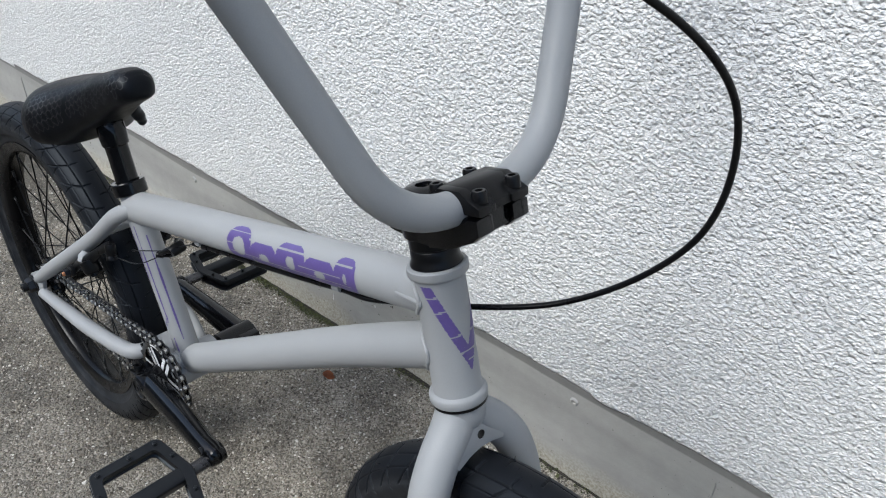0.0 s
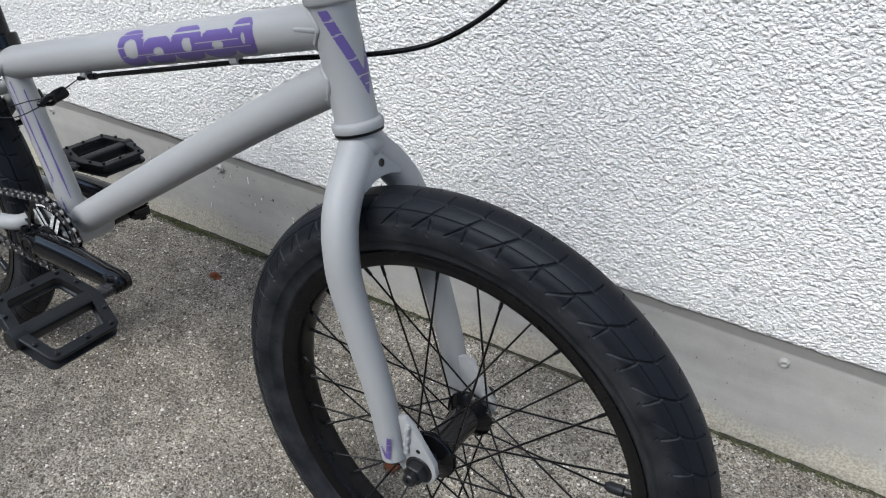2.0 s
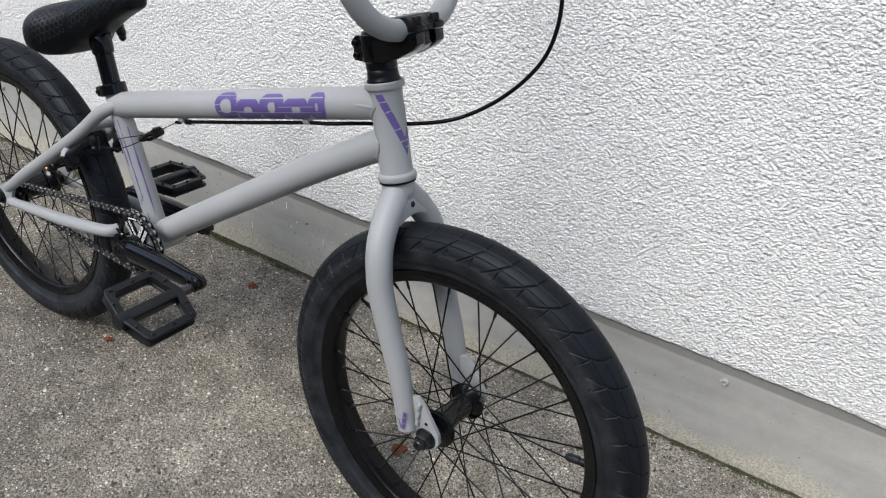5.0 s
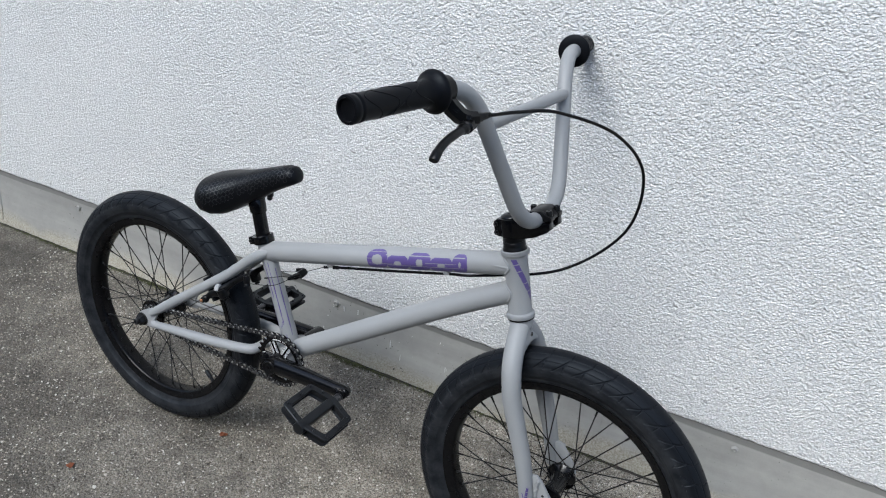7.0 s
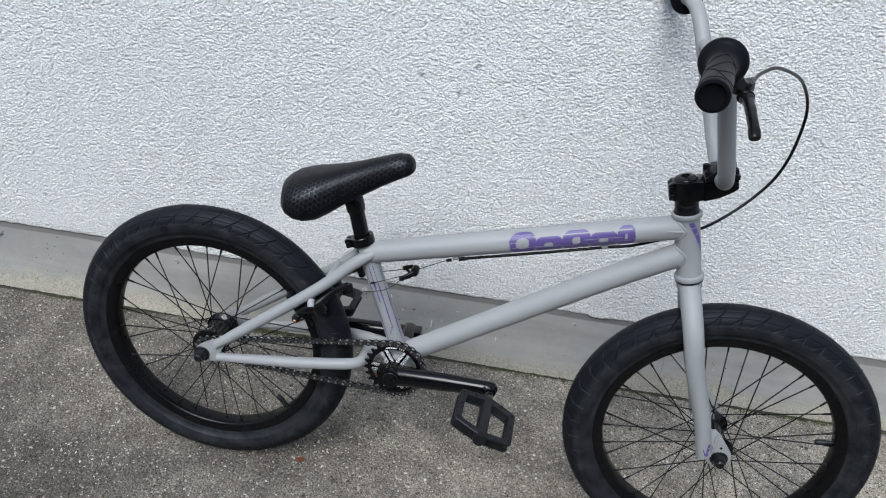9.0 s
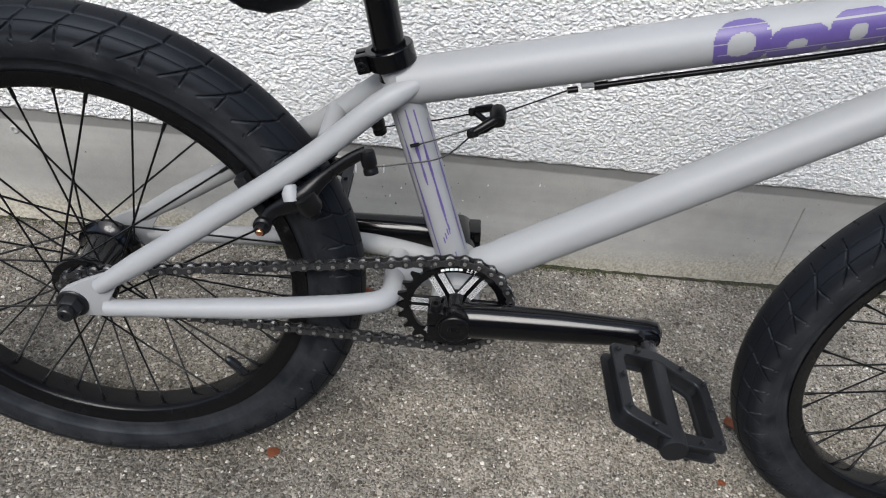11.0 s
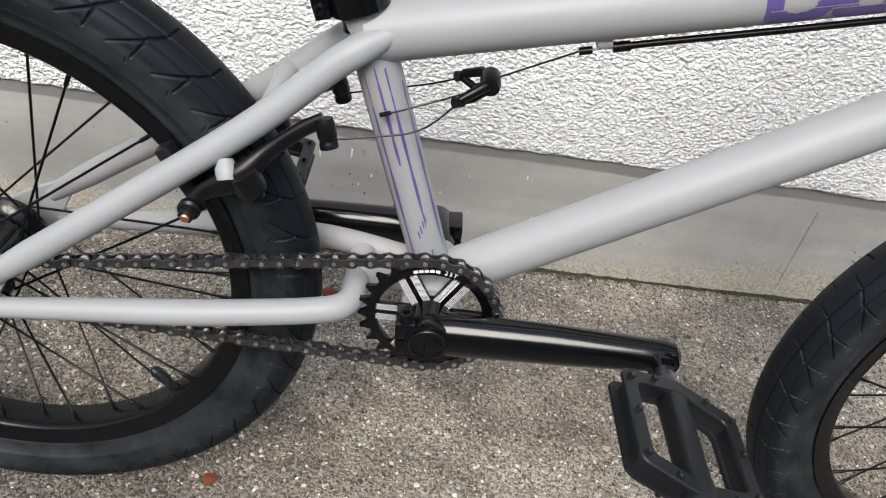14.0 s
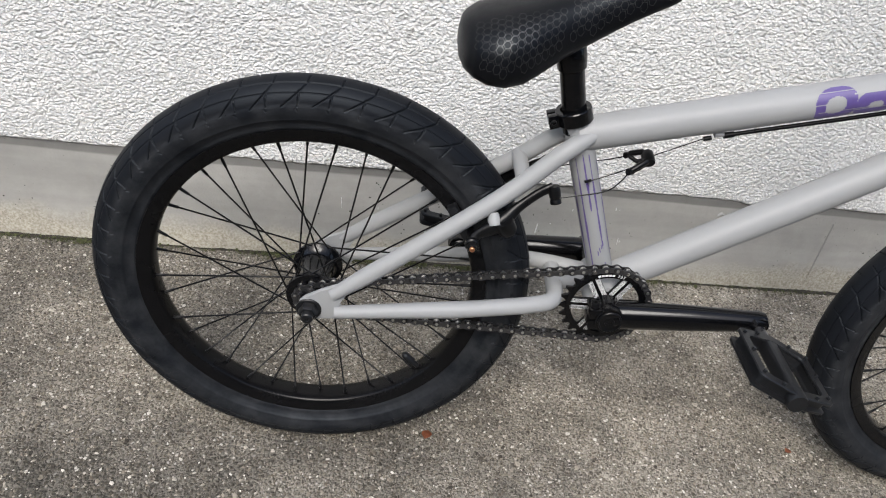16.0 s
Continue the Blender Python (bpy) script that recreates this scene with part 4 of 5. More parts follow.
    for s in (-1, 1):
        nrm = Vector((0, s * 0.70, 0.714))
        tan = Vector((0, s * 0.714, -0.70))
        for i in range(40):
            for j in range(-9, 13):
                x = 0.140 + i * pitch * 0.866
                q = (j + (0.5 if i % 2 else 0)) * pitch
                base = Vector((x, s * 0.028, float(np.interp(x, [v[0] for v in st], [v[2] for v in st])) - 0.018))
                pale_here = (0.172 < x < 0.212 and 0.010 < q + 0.25 * (x - 0.190) < 0.030) or (0.300 < x < 0.330 and -0.024 + 0.5 * (x - 0.315) < q < -0.009 + 0.5 * (x - 0.315))
                dark_here = (0.150 < x < 0.236 and -0.004 < q < 0.054) or (0.244 < x < 0.340 and -0.026 < q < 0.030)
                if not (pale_here or dark_here):
                    continue
                target = pale if pale_here else hexes
                ring = []
                for k in range(6):
                    a = radians(60 * k)
                    for rr in (pitch * 0.53, pitch * 0.47):
                        o = base + Vector((rr * math.cos(a), 0, 0)) + tan * (q + rr * math.sin(a)) + nrm * 0.15
                        hit, hn, _, _ = tree.ray_cast(o, -nrm)
                        if hit is None or hn.dot(nrm) < 0.45:
                            ring = None
                            break
                        ring.append(hit + hn * 0.0003)
                    if ring is None:
                        break
                if ring:
                    vs = [target.verts.new(v) for v in ring]
                    for k in range(6):
                        a, e = 2 * k, (2 * k + 2) % 12
                        target.faces.new((vs[a], vs[e], vs[e + 1], vs[a + 1]))
    tagged(part("honeycomb_print", pale, HEXPALE, saddle, "fine grey honeycomb lines"), kind="stuff")
    tagged(part("honeycomb_relief", hexes, HEXDARK, saddle, "raised black honeycomb cells"), kind="stuff")


HEXDARK = mat("raised_cells", (0.013, 0.0135, 0.0145), 0.5, 0.0, 0.2, 60, 500)
HEXPALE = mat("grey_print", (0.050, 0.052, 0.055), 0.4, 0.0, 0.3, 60, 500)
build_seat()

# ---- headset, stem, handlebar, grips ----
STEER_BAR = Matrix.Translation(HT_LOW) @ Matrix.Rotation(radians(-0.9), 4, AXIS) @ Matrix.Translation(-HT_LOW)
S0 = Matrix(((FWD.x, 0, AXIS.x, HT_TOP.x), (0, 1, 0, 0), (FWD.z, 0, AXIS.z, HT_TOP.z), (0, 0, 0, 1)))
SIDE = Matrix.Rotation(radians(90), 4, "X")
BAR = S0 @ Vector((0.0482, 0, 0.0500))


def build_stem():
    bm = bmesh.new()
    lathe(bm, [(0.0, -0.005), (0.0188, -0.005), (0.0192, -0.0035), (0.0188, -0.0018), (0.0176, 0.0006), (0.0175, 0.0034), (0.0172, 0.0085), (0.0168, 0.0090), (0.0168, 0.0096), (0.0174, 0.0100), (0.0174, 0.0175), (0, 0.0175)], S0, 36)
    part("headset_cap", bm, SATIN, bike, "black headset cap and spacer", STEER)
    bm = bmesh.new()
    lathe(bm, [(0.0, -0.001), (0.0215, -0.001), (0.0215, 0.0012), (0.0, 0.0012)], arrow(HT_LOW - AXIS * 0.0055, HT_TOP), 36)
    part("headset_seal", bm, BLACK, bike, "thin black headset seal", STEER)
    bm = bmesh.new()
    outline = [(-0.002, 0.0175), (0.016, 0.0170), (0.040, 0.0215), (0.060, 0.0290), (0.066, 0.0330), (0.0660, 0.0455), (0.029, 0.0455), (0.0215, 0.0475), (-0.002, 0.0475)]
    prism(bm, outline, 0.038, S0 @ SIDE, 0.0035)
    lathe(bm, [(0, 0.0172), (0.0178, 0.0172), (0.0198, 0.0190), (0.0202, 0.0230), (0.0202, 0.0430), (0.0192, 0.0466), (0.0172, 0.0478), (0, 0.0478)], S0, 36)
    for s in (-1, 1):
        prism(bm, [(-0.0255, 0.0205), (-0.012, 0.0180), (-0.008, 0.0185), (-0.008, 0.0465), (-0.020, 0.0468), (-0.0255, 0.0425)], 0.0125, S0 @ Matrix.Translation((0, s * 0.0078, 0)) @ SIDE, 0.0025)
    for s in (-1, 1):
        prism(bm, [(0.022, 0.0190), (0.044, 0.0222), (0.0640, 0.0300), (0.0705, 0.0350), (0.0705, 0.0460), (0.025, 0.0460)], 0.0155, S0 @ Matrix.Translation((0, s * 0.0165, 0)) @ SIDE, 0.003)
    stem = part("stem", bm, GLOSS, bike, "black alloy top-load stem", STEER_BAR)
    bm = bmesh.new()
    cap = [(0.0255, 0.0478), (0.0705, 0.0478), (0.0712, 0.0530), (0.0650, 0.0575), (0.0580, 0.0632), (0.0390, 0.0632), (0.0315, 0.0575), (0.0255, 0.0535)]
    prism(bm, cap, 0.036, S0 @ SIDE, 0.0022)
    for s in (-1, 1):
        prism(bm, [(0.0255, 0.0476), (0.0725, 0.0476), (0.0730, 0.0530), (0.0655, 0.0572), (0.0580, 0.0630), (0.0390, 0.0630), (0.0310, 0.0572), (0.0250, 0.0530)], 0.0165, S0 @ Matrix.Translation((0, s * 0.0152, 0)) @ SIDE, 0.0025)
    part("stem_cap", bm, SATIN, stem, "black bar clamp plate")
    for s in (-1, 1):
        for x in (0.0300, 0.0670):
            bm = bmesh.new()
            bolt(bm, S0 @ Matrix.Translation((x, s * 0.0152, 0.0545)), 0.0050, 0.0080)
            part("bolt", bm, SATIN, stem)
    for z in (0.026, 0.039):
        bm = bmesh.new()
        bolt(bm, S0 @ Matrix.Translation((-0.0215, -0.0135, z)) @ Matrix.Rotation(radians(90), 4, "X"), 0.0035, 0.003)
        part("bolt", bm, SATIN, stem)
    bm = bmesh.new()
    lathe(bm, [(0.0175, 0.0470), (0.0175, 0.0485), (0.0165, 0.0500), (0.0120, 0.0525), (0.0062, 0.0530), (0.0058, 0.0510), (0.0030, 0.0510), (0.0030, 0.0495), (0, 0.0495)], S0, 32)
    part("steerer_cap", bm, GLOSS, stem, "round black top cap")


def build_bars():
    lo, hi, end = (BAR.x, 0.0655, BAR.z), (0.7266, 0.1643, 0.9200), (0.690, 0.3655, 0.9130)
    m = mirror_y
    stop = Vector(end) - (Vector(end) - Vector(hi)).normalized() * 0.010
    pts = rounded([m(stop), m(hi), m(lo), lo, hi, stop], 0.052, 12)
    bm = bmesh.new()
    tube(bm, pts, 0.0115, 28)
    bars = part("handlebar", bm, PAINT, bike, "tall grey freestyle handlebar", STEER_BAR)
    bm = bmesh.new()
    k = 0.74
    xb = Vector(lo).lerp(Vector(hi), k)
    tube(bm, [m(xb), m(xb) + Vector((0.002, 0.03, 0.001)), xb + Vector((0.002, -0.03, 0.001)), xb], 0.0092, 20)
    part("crossbar", bm, PAINT, bars)
    for i in range(5):
        bm = bmesh.new()
        y = -0.062 + 0.0085 * i
        side_patch(bm, m(xb), xb, 0.00935, [(xb.y + y, xb.y + y + 0.0055, -0.55, 0.45)], Vector((0, 0, 1)), Vector((-1, 0, 0)))
        part("decal", bm, PURPLE, bars)
    d = (Vector(end) - Vector(hi)).normalized()
    for s in (-1, 1):
        e, h = Vector((end[0], s * end[1], end[2])), Vector((hi[0], s * hi[1], hi[2]))
        dd = (e - h).normalized()
        fl = h + dd * ((0.2310 - hi[1]) / d.y)
        L = (e - fl).length + 0.004
        a = arrow(fl, e)
        bm = bmesh.new()
        lathe(bm, [(0.0118, -0.003), (0.0236, -0.003), (0.0260, -0.0015), (0.0267, 0.0010), (0.0260, 0.0040), (0.0228, 0.0068), (0.0190, 0.0100), (0.0163, 0.0160), (0.0158, 0.03), (0.0158, L - 0.016), (0.0164, L - 0.014),
                   (0.0164, L - 0.0115), (0.0157, L - 0.0105), (0.0157, L - 0.009), (0.0164, L - 0.0075), (0.0167, L - 0.003), (0.0160, L), (0.0130, L + 0.0005), (0.0122, L - 0.003), (0.0, L - 0.005)], a, 40)
        grip = part("grip", bm, GRIP, bike, "flanged black rubber grip", STEER_BAR)
        for i in range(5):
            bm = bmesh.new()
            z0 = 0.030 + i * (L - 0.062) / 4.0
            loop = [a @ Vector((0.0157 * math.cos(q), 0.0157 * math.sin(q), z0 + 0.0125 * math.sin(2 * q + i * 1.57) + 0.004 * math.sin(3 * q + i))) for q in [2 * math.pi * t / 48 for t in range(49)]]
            tube(bm, loop, 0.0007, 6, False)
            part("grip_rib", bm, GRIP, grip)
    return bars


def build_lever():
    c = Vector((0.7174, -0.2150, 0.9182))
    ax = Vector((-0.18, -0.98, 0)).normalized()
    bm = bmesh.new()
    lathe(bm, [(0.0120, -0.007), (0.0165, -0.007), (0.0174, -0.006), (0.0174, 0.006), (0.0165, 0.007), (0.0120, 0.007)], arrow(c, c + ax), 28, closed=True)
    # squared bracket that runs down and forward from the clamp
    tube(bm, [(0.7230, -0.2165, 0.9090), (0.7310, -0.2120, 0.8990), (0.7400, -0.2060, 0.8905), (0.7490, -0.1990, 0.8875), (0.7555, -0.1900, 0.8885)], [0.0105, 0.0112, 0.0108, 0.0100, 0.0088], 6)
    lever = part("brake_lever", bm, SATIN, bike, "black alloy brake lever", STEER_BAR)
    bm = bmesh.new()
    tube(bm, [(0.7500, -0.1930, 0.8835), (0.7510, -0.2020, 0.8810), (0.7515, -0.2110, 0.8800)], [0.0092, 0.0098, 0.0088], 6)
    tube(bm, spline([(0.7515, -0.2080, 0.8800), (0.7525, -0.2200, 0.8790), (0.7530, -0.2400, 0.8765), (0.7530, -0.2600, 0.8720), (0.7545, -0.2780, 0.8650), (0.7560, -0.2890, 0.8570)], 6),
         [0.0082] * 3 + [0.0066] * 4 + [0.0051] * 9 + [0.0048] * 9 + [0.0053] * 5 + [0.0046], 14, True, ((0.95, 0.1, 0.2), [1.25] * 31))
    part("lever_blade", bm, SATIN, lever, "curved black lever blade")
    bm = bmesh.new()
    tube(bm, [(0.7545, -0.1915, 0.8885), (0.7565, -0.1840, 0.8890), (0.7570, -0.1825, 0.8892), (0.7590, -0.1770, 0.8896), (0.7620, -0.1680, 0.8905)], [0.0066, 0.0064, 0.0050, 0.0048, 0.0034], 14)
    part("barrel_adjuster", bm, BLACK, lever)
    for p in ((0.7335, -0.2100, 0.8965), (0.7470, -0.2010, 0.8880)):
        d = Vector((0.62, -0.66, 0.40)).normalized()
        o = Vector(p) + d * 0.0082
        bm = bmesh.new()
        bolt(bm, arrow(o, o + d), 0.0036, 0.0022)
        part("bolt", bm, SATIN, lever)


def build_cable():
    loop = [(0.7600, -0.1740, 0.8899), (0.7800, -0.1230, 0.8905), (0.8130, -0.0683, 0.8880), (0.8723, 0.0234, 0.8541), (0.9087, 0.0857, 0.7879), (0.8981, 0.102, 0.688), (0.8199, 0.0754, 0.606), (0.712, 0.0040, 0.5835),
            (0.657, -0.0034, 0.5695), (0.56, -0.0050, 0.5405), (0.47, -0.0040, 0.5135), (0.440, -0.0034, 0.5040)]
    bm = bmesh.new()
    tube(bm, spline(loop, 12), 0.0024, 10)
    cable = part("brake_cable", bm, BLACK, bike, "black brake cable housing in a wide loop")
    bm = bmesh.new()
    tube(bm, [(0.447, -0.0034, 0.5062), (0.4365, -0.0034, 0.5030)], 0.0034, 12)
    tube(bm, [(0.4245, -0.0034, 0.4990), (0.4165, -0.0034, 0.4965)], 0.0026, 12)
    part("cable_end", bm, BLACK, cable)
    for x in (0.4305, 0.657):
        bm = bmesh.new()
        w = 0.4836 + (x - 0.284) * 0.29354
        tube(bm, [(x - 0.0045, -0.0034, w - 0.0225), (x + 0.0045, -0.0034, w - 0.0198)], 0.0046, 14)
        tube(bm, [(x, -0.0034, w - 0.021), (x, -0.0034, w - 0.016)], 0.003, 10)
        part("cable_stop", bm, PAINT, frame_ob)
    # bare wire, hanger and straddle wires
    hang = Vector((0.3605, 0.001, 0.4625))
    bm = bmesh.new()
    tube(bm, [(0.4165, -0.0034, 0.4965), hang + Vector((0.010, -0.001, 0.006))], 0.0007, 6)
    tube(bm, spline([hang + Vector((0.004, -0.006, 0)), (0.335, -0.017, 0.4535), (0.312, -0.021, 0.4440), (0.300, -0.021, 0.4385)], 5), 0.0007, 6)
    tube(bm, spline([hang + Vector((-0.012, -0.010, -0.012)), (0.325, -0.028, 0.4355), (0.290, -0.033, 0.4265), (0.266, -0.034, 0.4205)], 5), 0.0007, 6)
    tube(bm, spline([hang + Vector((-0.012, 0.012, -0.004)), (0.325, 0.026, 0.4430), (0.290, 0.033, 0.4290), (0.266, 0.034, 0.4205)], 5), 0.0007, 6)
    part("brake_wire", bm, SATIN, cable, "thin steel brake wires")
    bm = bmesh.new()
    tube(bm, [(0.3055, -0.0205, 0.4408), (0.2985, -0.0208, 0.4380)], 0.0016, 8)
    part("wire_crimp", bm, SATIN, cable)
    bm = bmesh.new()
    for s in (-1, 1):
        tip = hang + Vector((-0.013, s * 0.012, -0.007 + s * 0.004))
        root = hang + Vector((0.007, s * 0.002, 0.003))
        tube(bm, [root, root.lerp(tip, 0.5) + Vector((0.003, s * 0.002, 0.004)), tip + Vector((0.001, 0, 0.002))], [0.0046, 0.0036, 0.0030], 10)
        tube(bm, [root + Vector((0, 0, -0.004)), root.lerp(tip, 0.5) + Vector((0, -s * 0.002, -0.006)), tip], [0.0034, 0.0026, 0.0026], 10)
        tube(bm, [tip + Vector((-0.003, -0.002, 0)), tip + Vector((0.003, 0.002, 0))], 0.0036, 12)
    part("cable_hanger", bm, SATIN, cable, "small black cable hanger")
    bm = bmesh.new()
    tube(bm, [hang + Vector((0.006, -0.008, 0.0)), hang + Vector((0.006, -0.005, 0.001)), hang + Vector((0.006, 0.005, 0.003)), hang + Vector((0.006, 0.008, 0.004))], [0.0062, 0.0070, 0.0070, 0.0062], 12)
    part("hanger_bolt", bm, SATIN, cable)


build_stem()
build_bars()
build_lever()
build_cable()


# ---- rear brake ----
def build_brake():
    first = None
    for s in (-1, 1):
        bm = bmesh.new()
        boss = Vector((0.2115, s * 0.0455, 0.3925))
        path = spline([(0.2645, s * 0.030, 0.4330), (0.250, s * 0.032, 0.4235), (0.230, s * 0.0375, 0.4060), boss + Vector((0.002, 0, -0.004)), (0.194, s * 0.049, 0.3770), (0.187, s * 0.052, 0.3690)], 6)
        n = len(path)
        tube(bm, path, [0.0054 + 0.0040 * math.exp(-((i / (n - 1) - 0.6) / 0.16) ** 2) for i in range(n)], 14, True, ((0, 1, 0), [0.66] * n))
        if first is None:
            first = part("rear_brake", bm, SATIN, bike, "black alloy rim brake on the stays")
        else:
            part("brake_arm", bm, SATIN, first)
        bm = bmesh.new()
        lathe(bm, [(0, -0.004), (0.0105, -0.004), (0.0105, 0.010), (0.009, 0.013), (0.0055, 0.014), (0.0055, 0.018), (0, 0.018)], arrow(boss + Vector((0.007, 0, -0.002)), boss + Vector((0.017, s * -0.002, -0.020))), 22)
        part("pivot", bm, SATIN, first)
        bm = bmesh.new()
        tube(bm, [(0.186, s * 0.0300, 0.3665), (0.186, s * 0.0575, 0.3665)], 0.0042, 14)
        lathe(bm, [(0, 0), (0.0076, 0), (0.0076, 0.004), (0.006, 0.0055), (0, 0.0055)], arrow((0.186, s * 0.0545, 0.3665), (0.186, s * 0.07, 0.3665)), 18)
        part("pad_stud", bm, SATIN, first)
        bm = bmesh.new()
        lathe(bm, [(0, 0), (0.0056, 0), (0.0056, 0.005), (0.0046, 0.0062), (0.0032, 0.0062), (0.0032, 0.0055), (0, 0.0055)], arrow((0.186, s * 0.0600, 0.3665), (0.186, s * 0.075, 0.3665)), 6)
        part("pad_nut", bm, SATIN, first)
        bm = bmesh.new()
        lathe(bm, [(0.0030, 0.005), (0.0030, 0.0080), (0.0022, 0.0088), (0, 0.0088)], arrow((0.186, s * 0.0600, 0.3665), (0.186, s * 0.075, 0.3665)), 14)
        part("stud_end", bm, COPPER, first, "copper-coloured stud end")
        bm = bmesh.new()
        rot = math.atan2(0.3665 - REAR.z, 0.186 - REAR.x)
        box(bm, (0.011, 0.013, 0.050), Matrix.Translation((0.1745, s * 0.0275, 0.3725)) @ Matrix.Rotation(-rot, 4, "Y"), 0.0022)
        part("brake_pad", bm, PLASTIC, first)
        bm = bmesh.new()
        lathe(bm, [(0, -0.009), (0.0058, -0.009), (0.0064, -0.006), (0.0064, 0.003), (0.0056, 0.004), (0.0056, 0.006), (0.0062, 0.007), (0.0062, 0.0105), (0, 0.0105)], arrow((0.2670, s * 0.034, 0.4265), (0.2715, s * 0.037, 0.412)), 14)
        part("cable_anchor", bm, SATIN, first)


build_brake()


# ---- cranks, sprocket, chain, pedals ----
CH_V = -0.0368
CRANK = Vector((0.1750, 0, 0.0186)).normalized() * 0.170


def gear(bm, n, root, tip, inner, thick, m):
    """A toothed ring in m's x-y plane."""
    pts = []
    for i in range(n):
        for k, r in ((-0.34, root), (-0.16, root + (tip - root) * 0.55), (-0.07, tip), (0.07, tip), (0.16, root + (tip - root) * 0.55), (0.34, root)):
            a = 2 * math.pi * (i + k) / n
            pts.append((r * math.cos(a), r * math.sin(a)))
    k = len(pts)
    rows = []
    for z in (-thick / 2, thick / 2):
        rows.append(([bm.verts.new(m @ Vector((x, y, z))) for x, y in pts], [bm.verts.new(m @ Vector((inner * math.cos(2 * math.pi * j / k - 0.34 * 2 * math.pi / n), inner * math.sin(2 * math.pi * j / k - 0.34 * 2 * math.pi / n), z))) for j in range(k)]))
    (o0, i0), (o1, i1) = rows
    for j in range(k):
        q = (j + 1) % k
        bm.faces.new((o0[j], o0[q], o1[q], o1[j]))
        bm.faces.new((i0[q], i0[j], i1[j], i1[q]))
        bm.faces.new((o1[j], o1[q], i1[q], i1[j]))
        bm.faces.new((o0[q], o0[j], i0[j], i0[q]))
    bmesh.ops.recalc_face_normals(bm, faces=bm.faces[:])


def build_sprocket():
    face = Matrix.Translation((BB.x, CH_V, BB.z)) @ Matrix.Rotation(radians(90), 4, "X")
    bm = bmesh.new()
    gear(bm, 25, 0.0470, 0.0535, 0.0395, 0.0032, face)
    lathe(bm, [(0.0397, -0.0025), (0.0458, -0.0025), (0.0464, -0.0015), (0.0464, 0.0015), (0.0458, 0.0025), (0.0397, 0.0025), (0.0394, 0.0015), (0.0394, -0.0015)], face, 60, closed=True)
    lathe(bm, [(0.0, -0.004), (0.016, -0.004), (0.016, 0.0020), (0.0, 0.0020)], face, 36)
    sprocket = part("sprocket", bm, GLOSS, bike, "black toothed sprocket with white print")
    SPIN = 2.5
    for i in range(6):
        a = radians(60 * i + SPIN)
        bm = bmesh.new()
        box(bm, (0.0315, 0.0150, 0.0044), face @ Matrix.Rotation(a, 4, "Z") @ Matrix.Translation((0.0262, 0, 0)), 0.0006)
        box(bm, (0.0210, 0.0018, 0.0056), face @ Matrix.Rotation(a, 4, "Z") @ Matrix.Translation((0.0305, 0, 0)), 0.0006)
        part("sprocket_arm", bm, GLOSS, sprocket)
    bm = bmesh.new()
    for i in range(6):
        base = face @ Matrix.Rotation(radians(60 * i + SPIN), 4, "Z")
        for s in (-1, 1):
            for k in range(24):
                x = 0.0125 + k * 0.00118
                box(bm, (0.00042, 0.0052, 0.0002), base @ Matrix.Translation((x + 0.0006, s * 0.0046, 0.00240)) @ Matrix.Rotation(radians(22 * s), 4, "Z"))
                if k < 23:
                    box(bm, (0.00118, 0.00038, 0.0002), base @ Matrix.Translation((x + 0.0012 + (0.0010 if k % 2 else -0.0010) * 1.0, s * (0.0046 + (0.0024 if k % 2 else -0.0024)), 0.00240)))
    for k in range(5):
        a = radians(112 - k * 5.3)
        box(bm, (0.0032, 0.0024, 0.0002), face @ Matrix.Translation((0.0432 * math.cos(a), 0.0432 * math.sin(a), 0.0027)) @ Matrix.Rotation(a - radians(90), 4, "Z"))
    tagged(part("sprocket_print", bm, WHITE, sprocket, "white printed bars"), kind="stuff")
    for ch, ang in (("2", 82.6), ("5", 78.2), ("T", 73.8)):
        cu = bpy.data.curves.new("tooth_count", "FONT")
        cu.body, cu.size, cu.align_x, cu.extrude = ch, 0.0053, "CENTER", 0.0001
        tmp = bpy.data.objects.new("tooth_count", cu)
        me = bpy.data.meshes.new_from_object(tmp)
        bpy.data.objects.remove(tmp)
        me.materials.append(WHITE)
        a = radians(ang)
        ob = new("tooth_count", me)
        ob.parent = sprocket
        ob.matrix_basis = face @ Matrix.Translation((0.0418 * math.cos(a), 0.0418 * math.sin(a), 0.0028)) @ Matrix.Rotation(a - radians(90), 4, "Z")
    face = Matrix.Translation((REAR.x, CH_V, REAR.z)) @ Matrix.Rotation(radians(90), 4, "X")
    bm = bmesh.new()
    gear(bm, 9, 0.0150, 0.0212, 0.0120, 0.0030, face)
    lathe(bm, [(0.012, -0.006), (0.0155, -0.006), (0.0155, 0.006), (0.012, 0.006)], face, 24, closed=True)
    part("cog", bm, CHAIN, bike, "small dark driver cog")


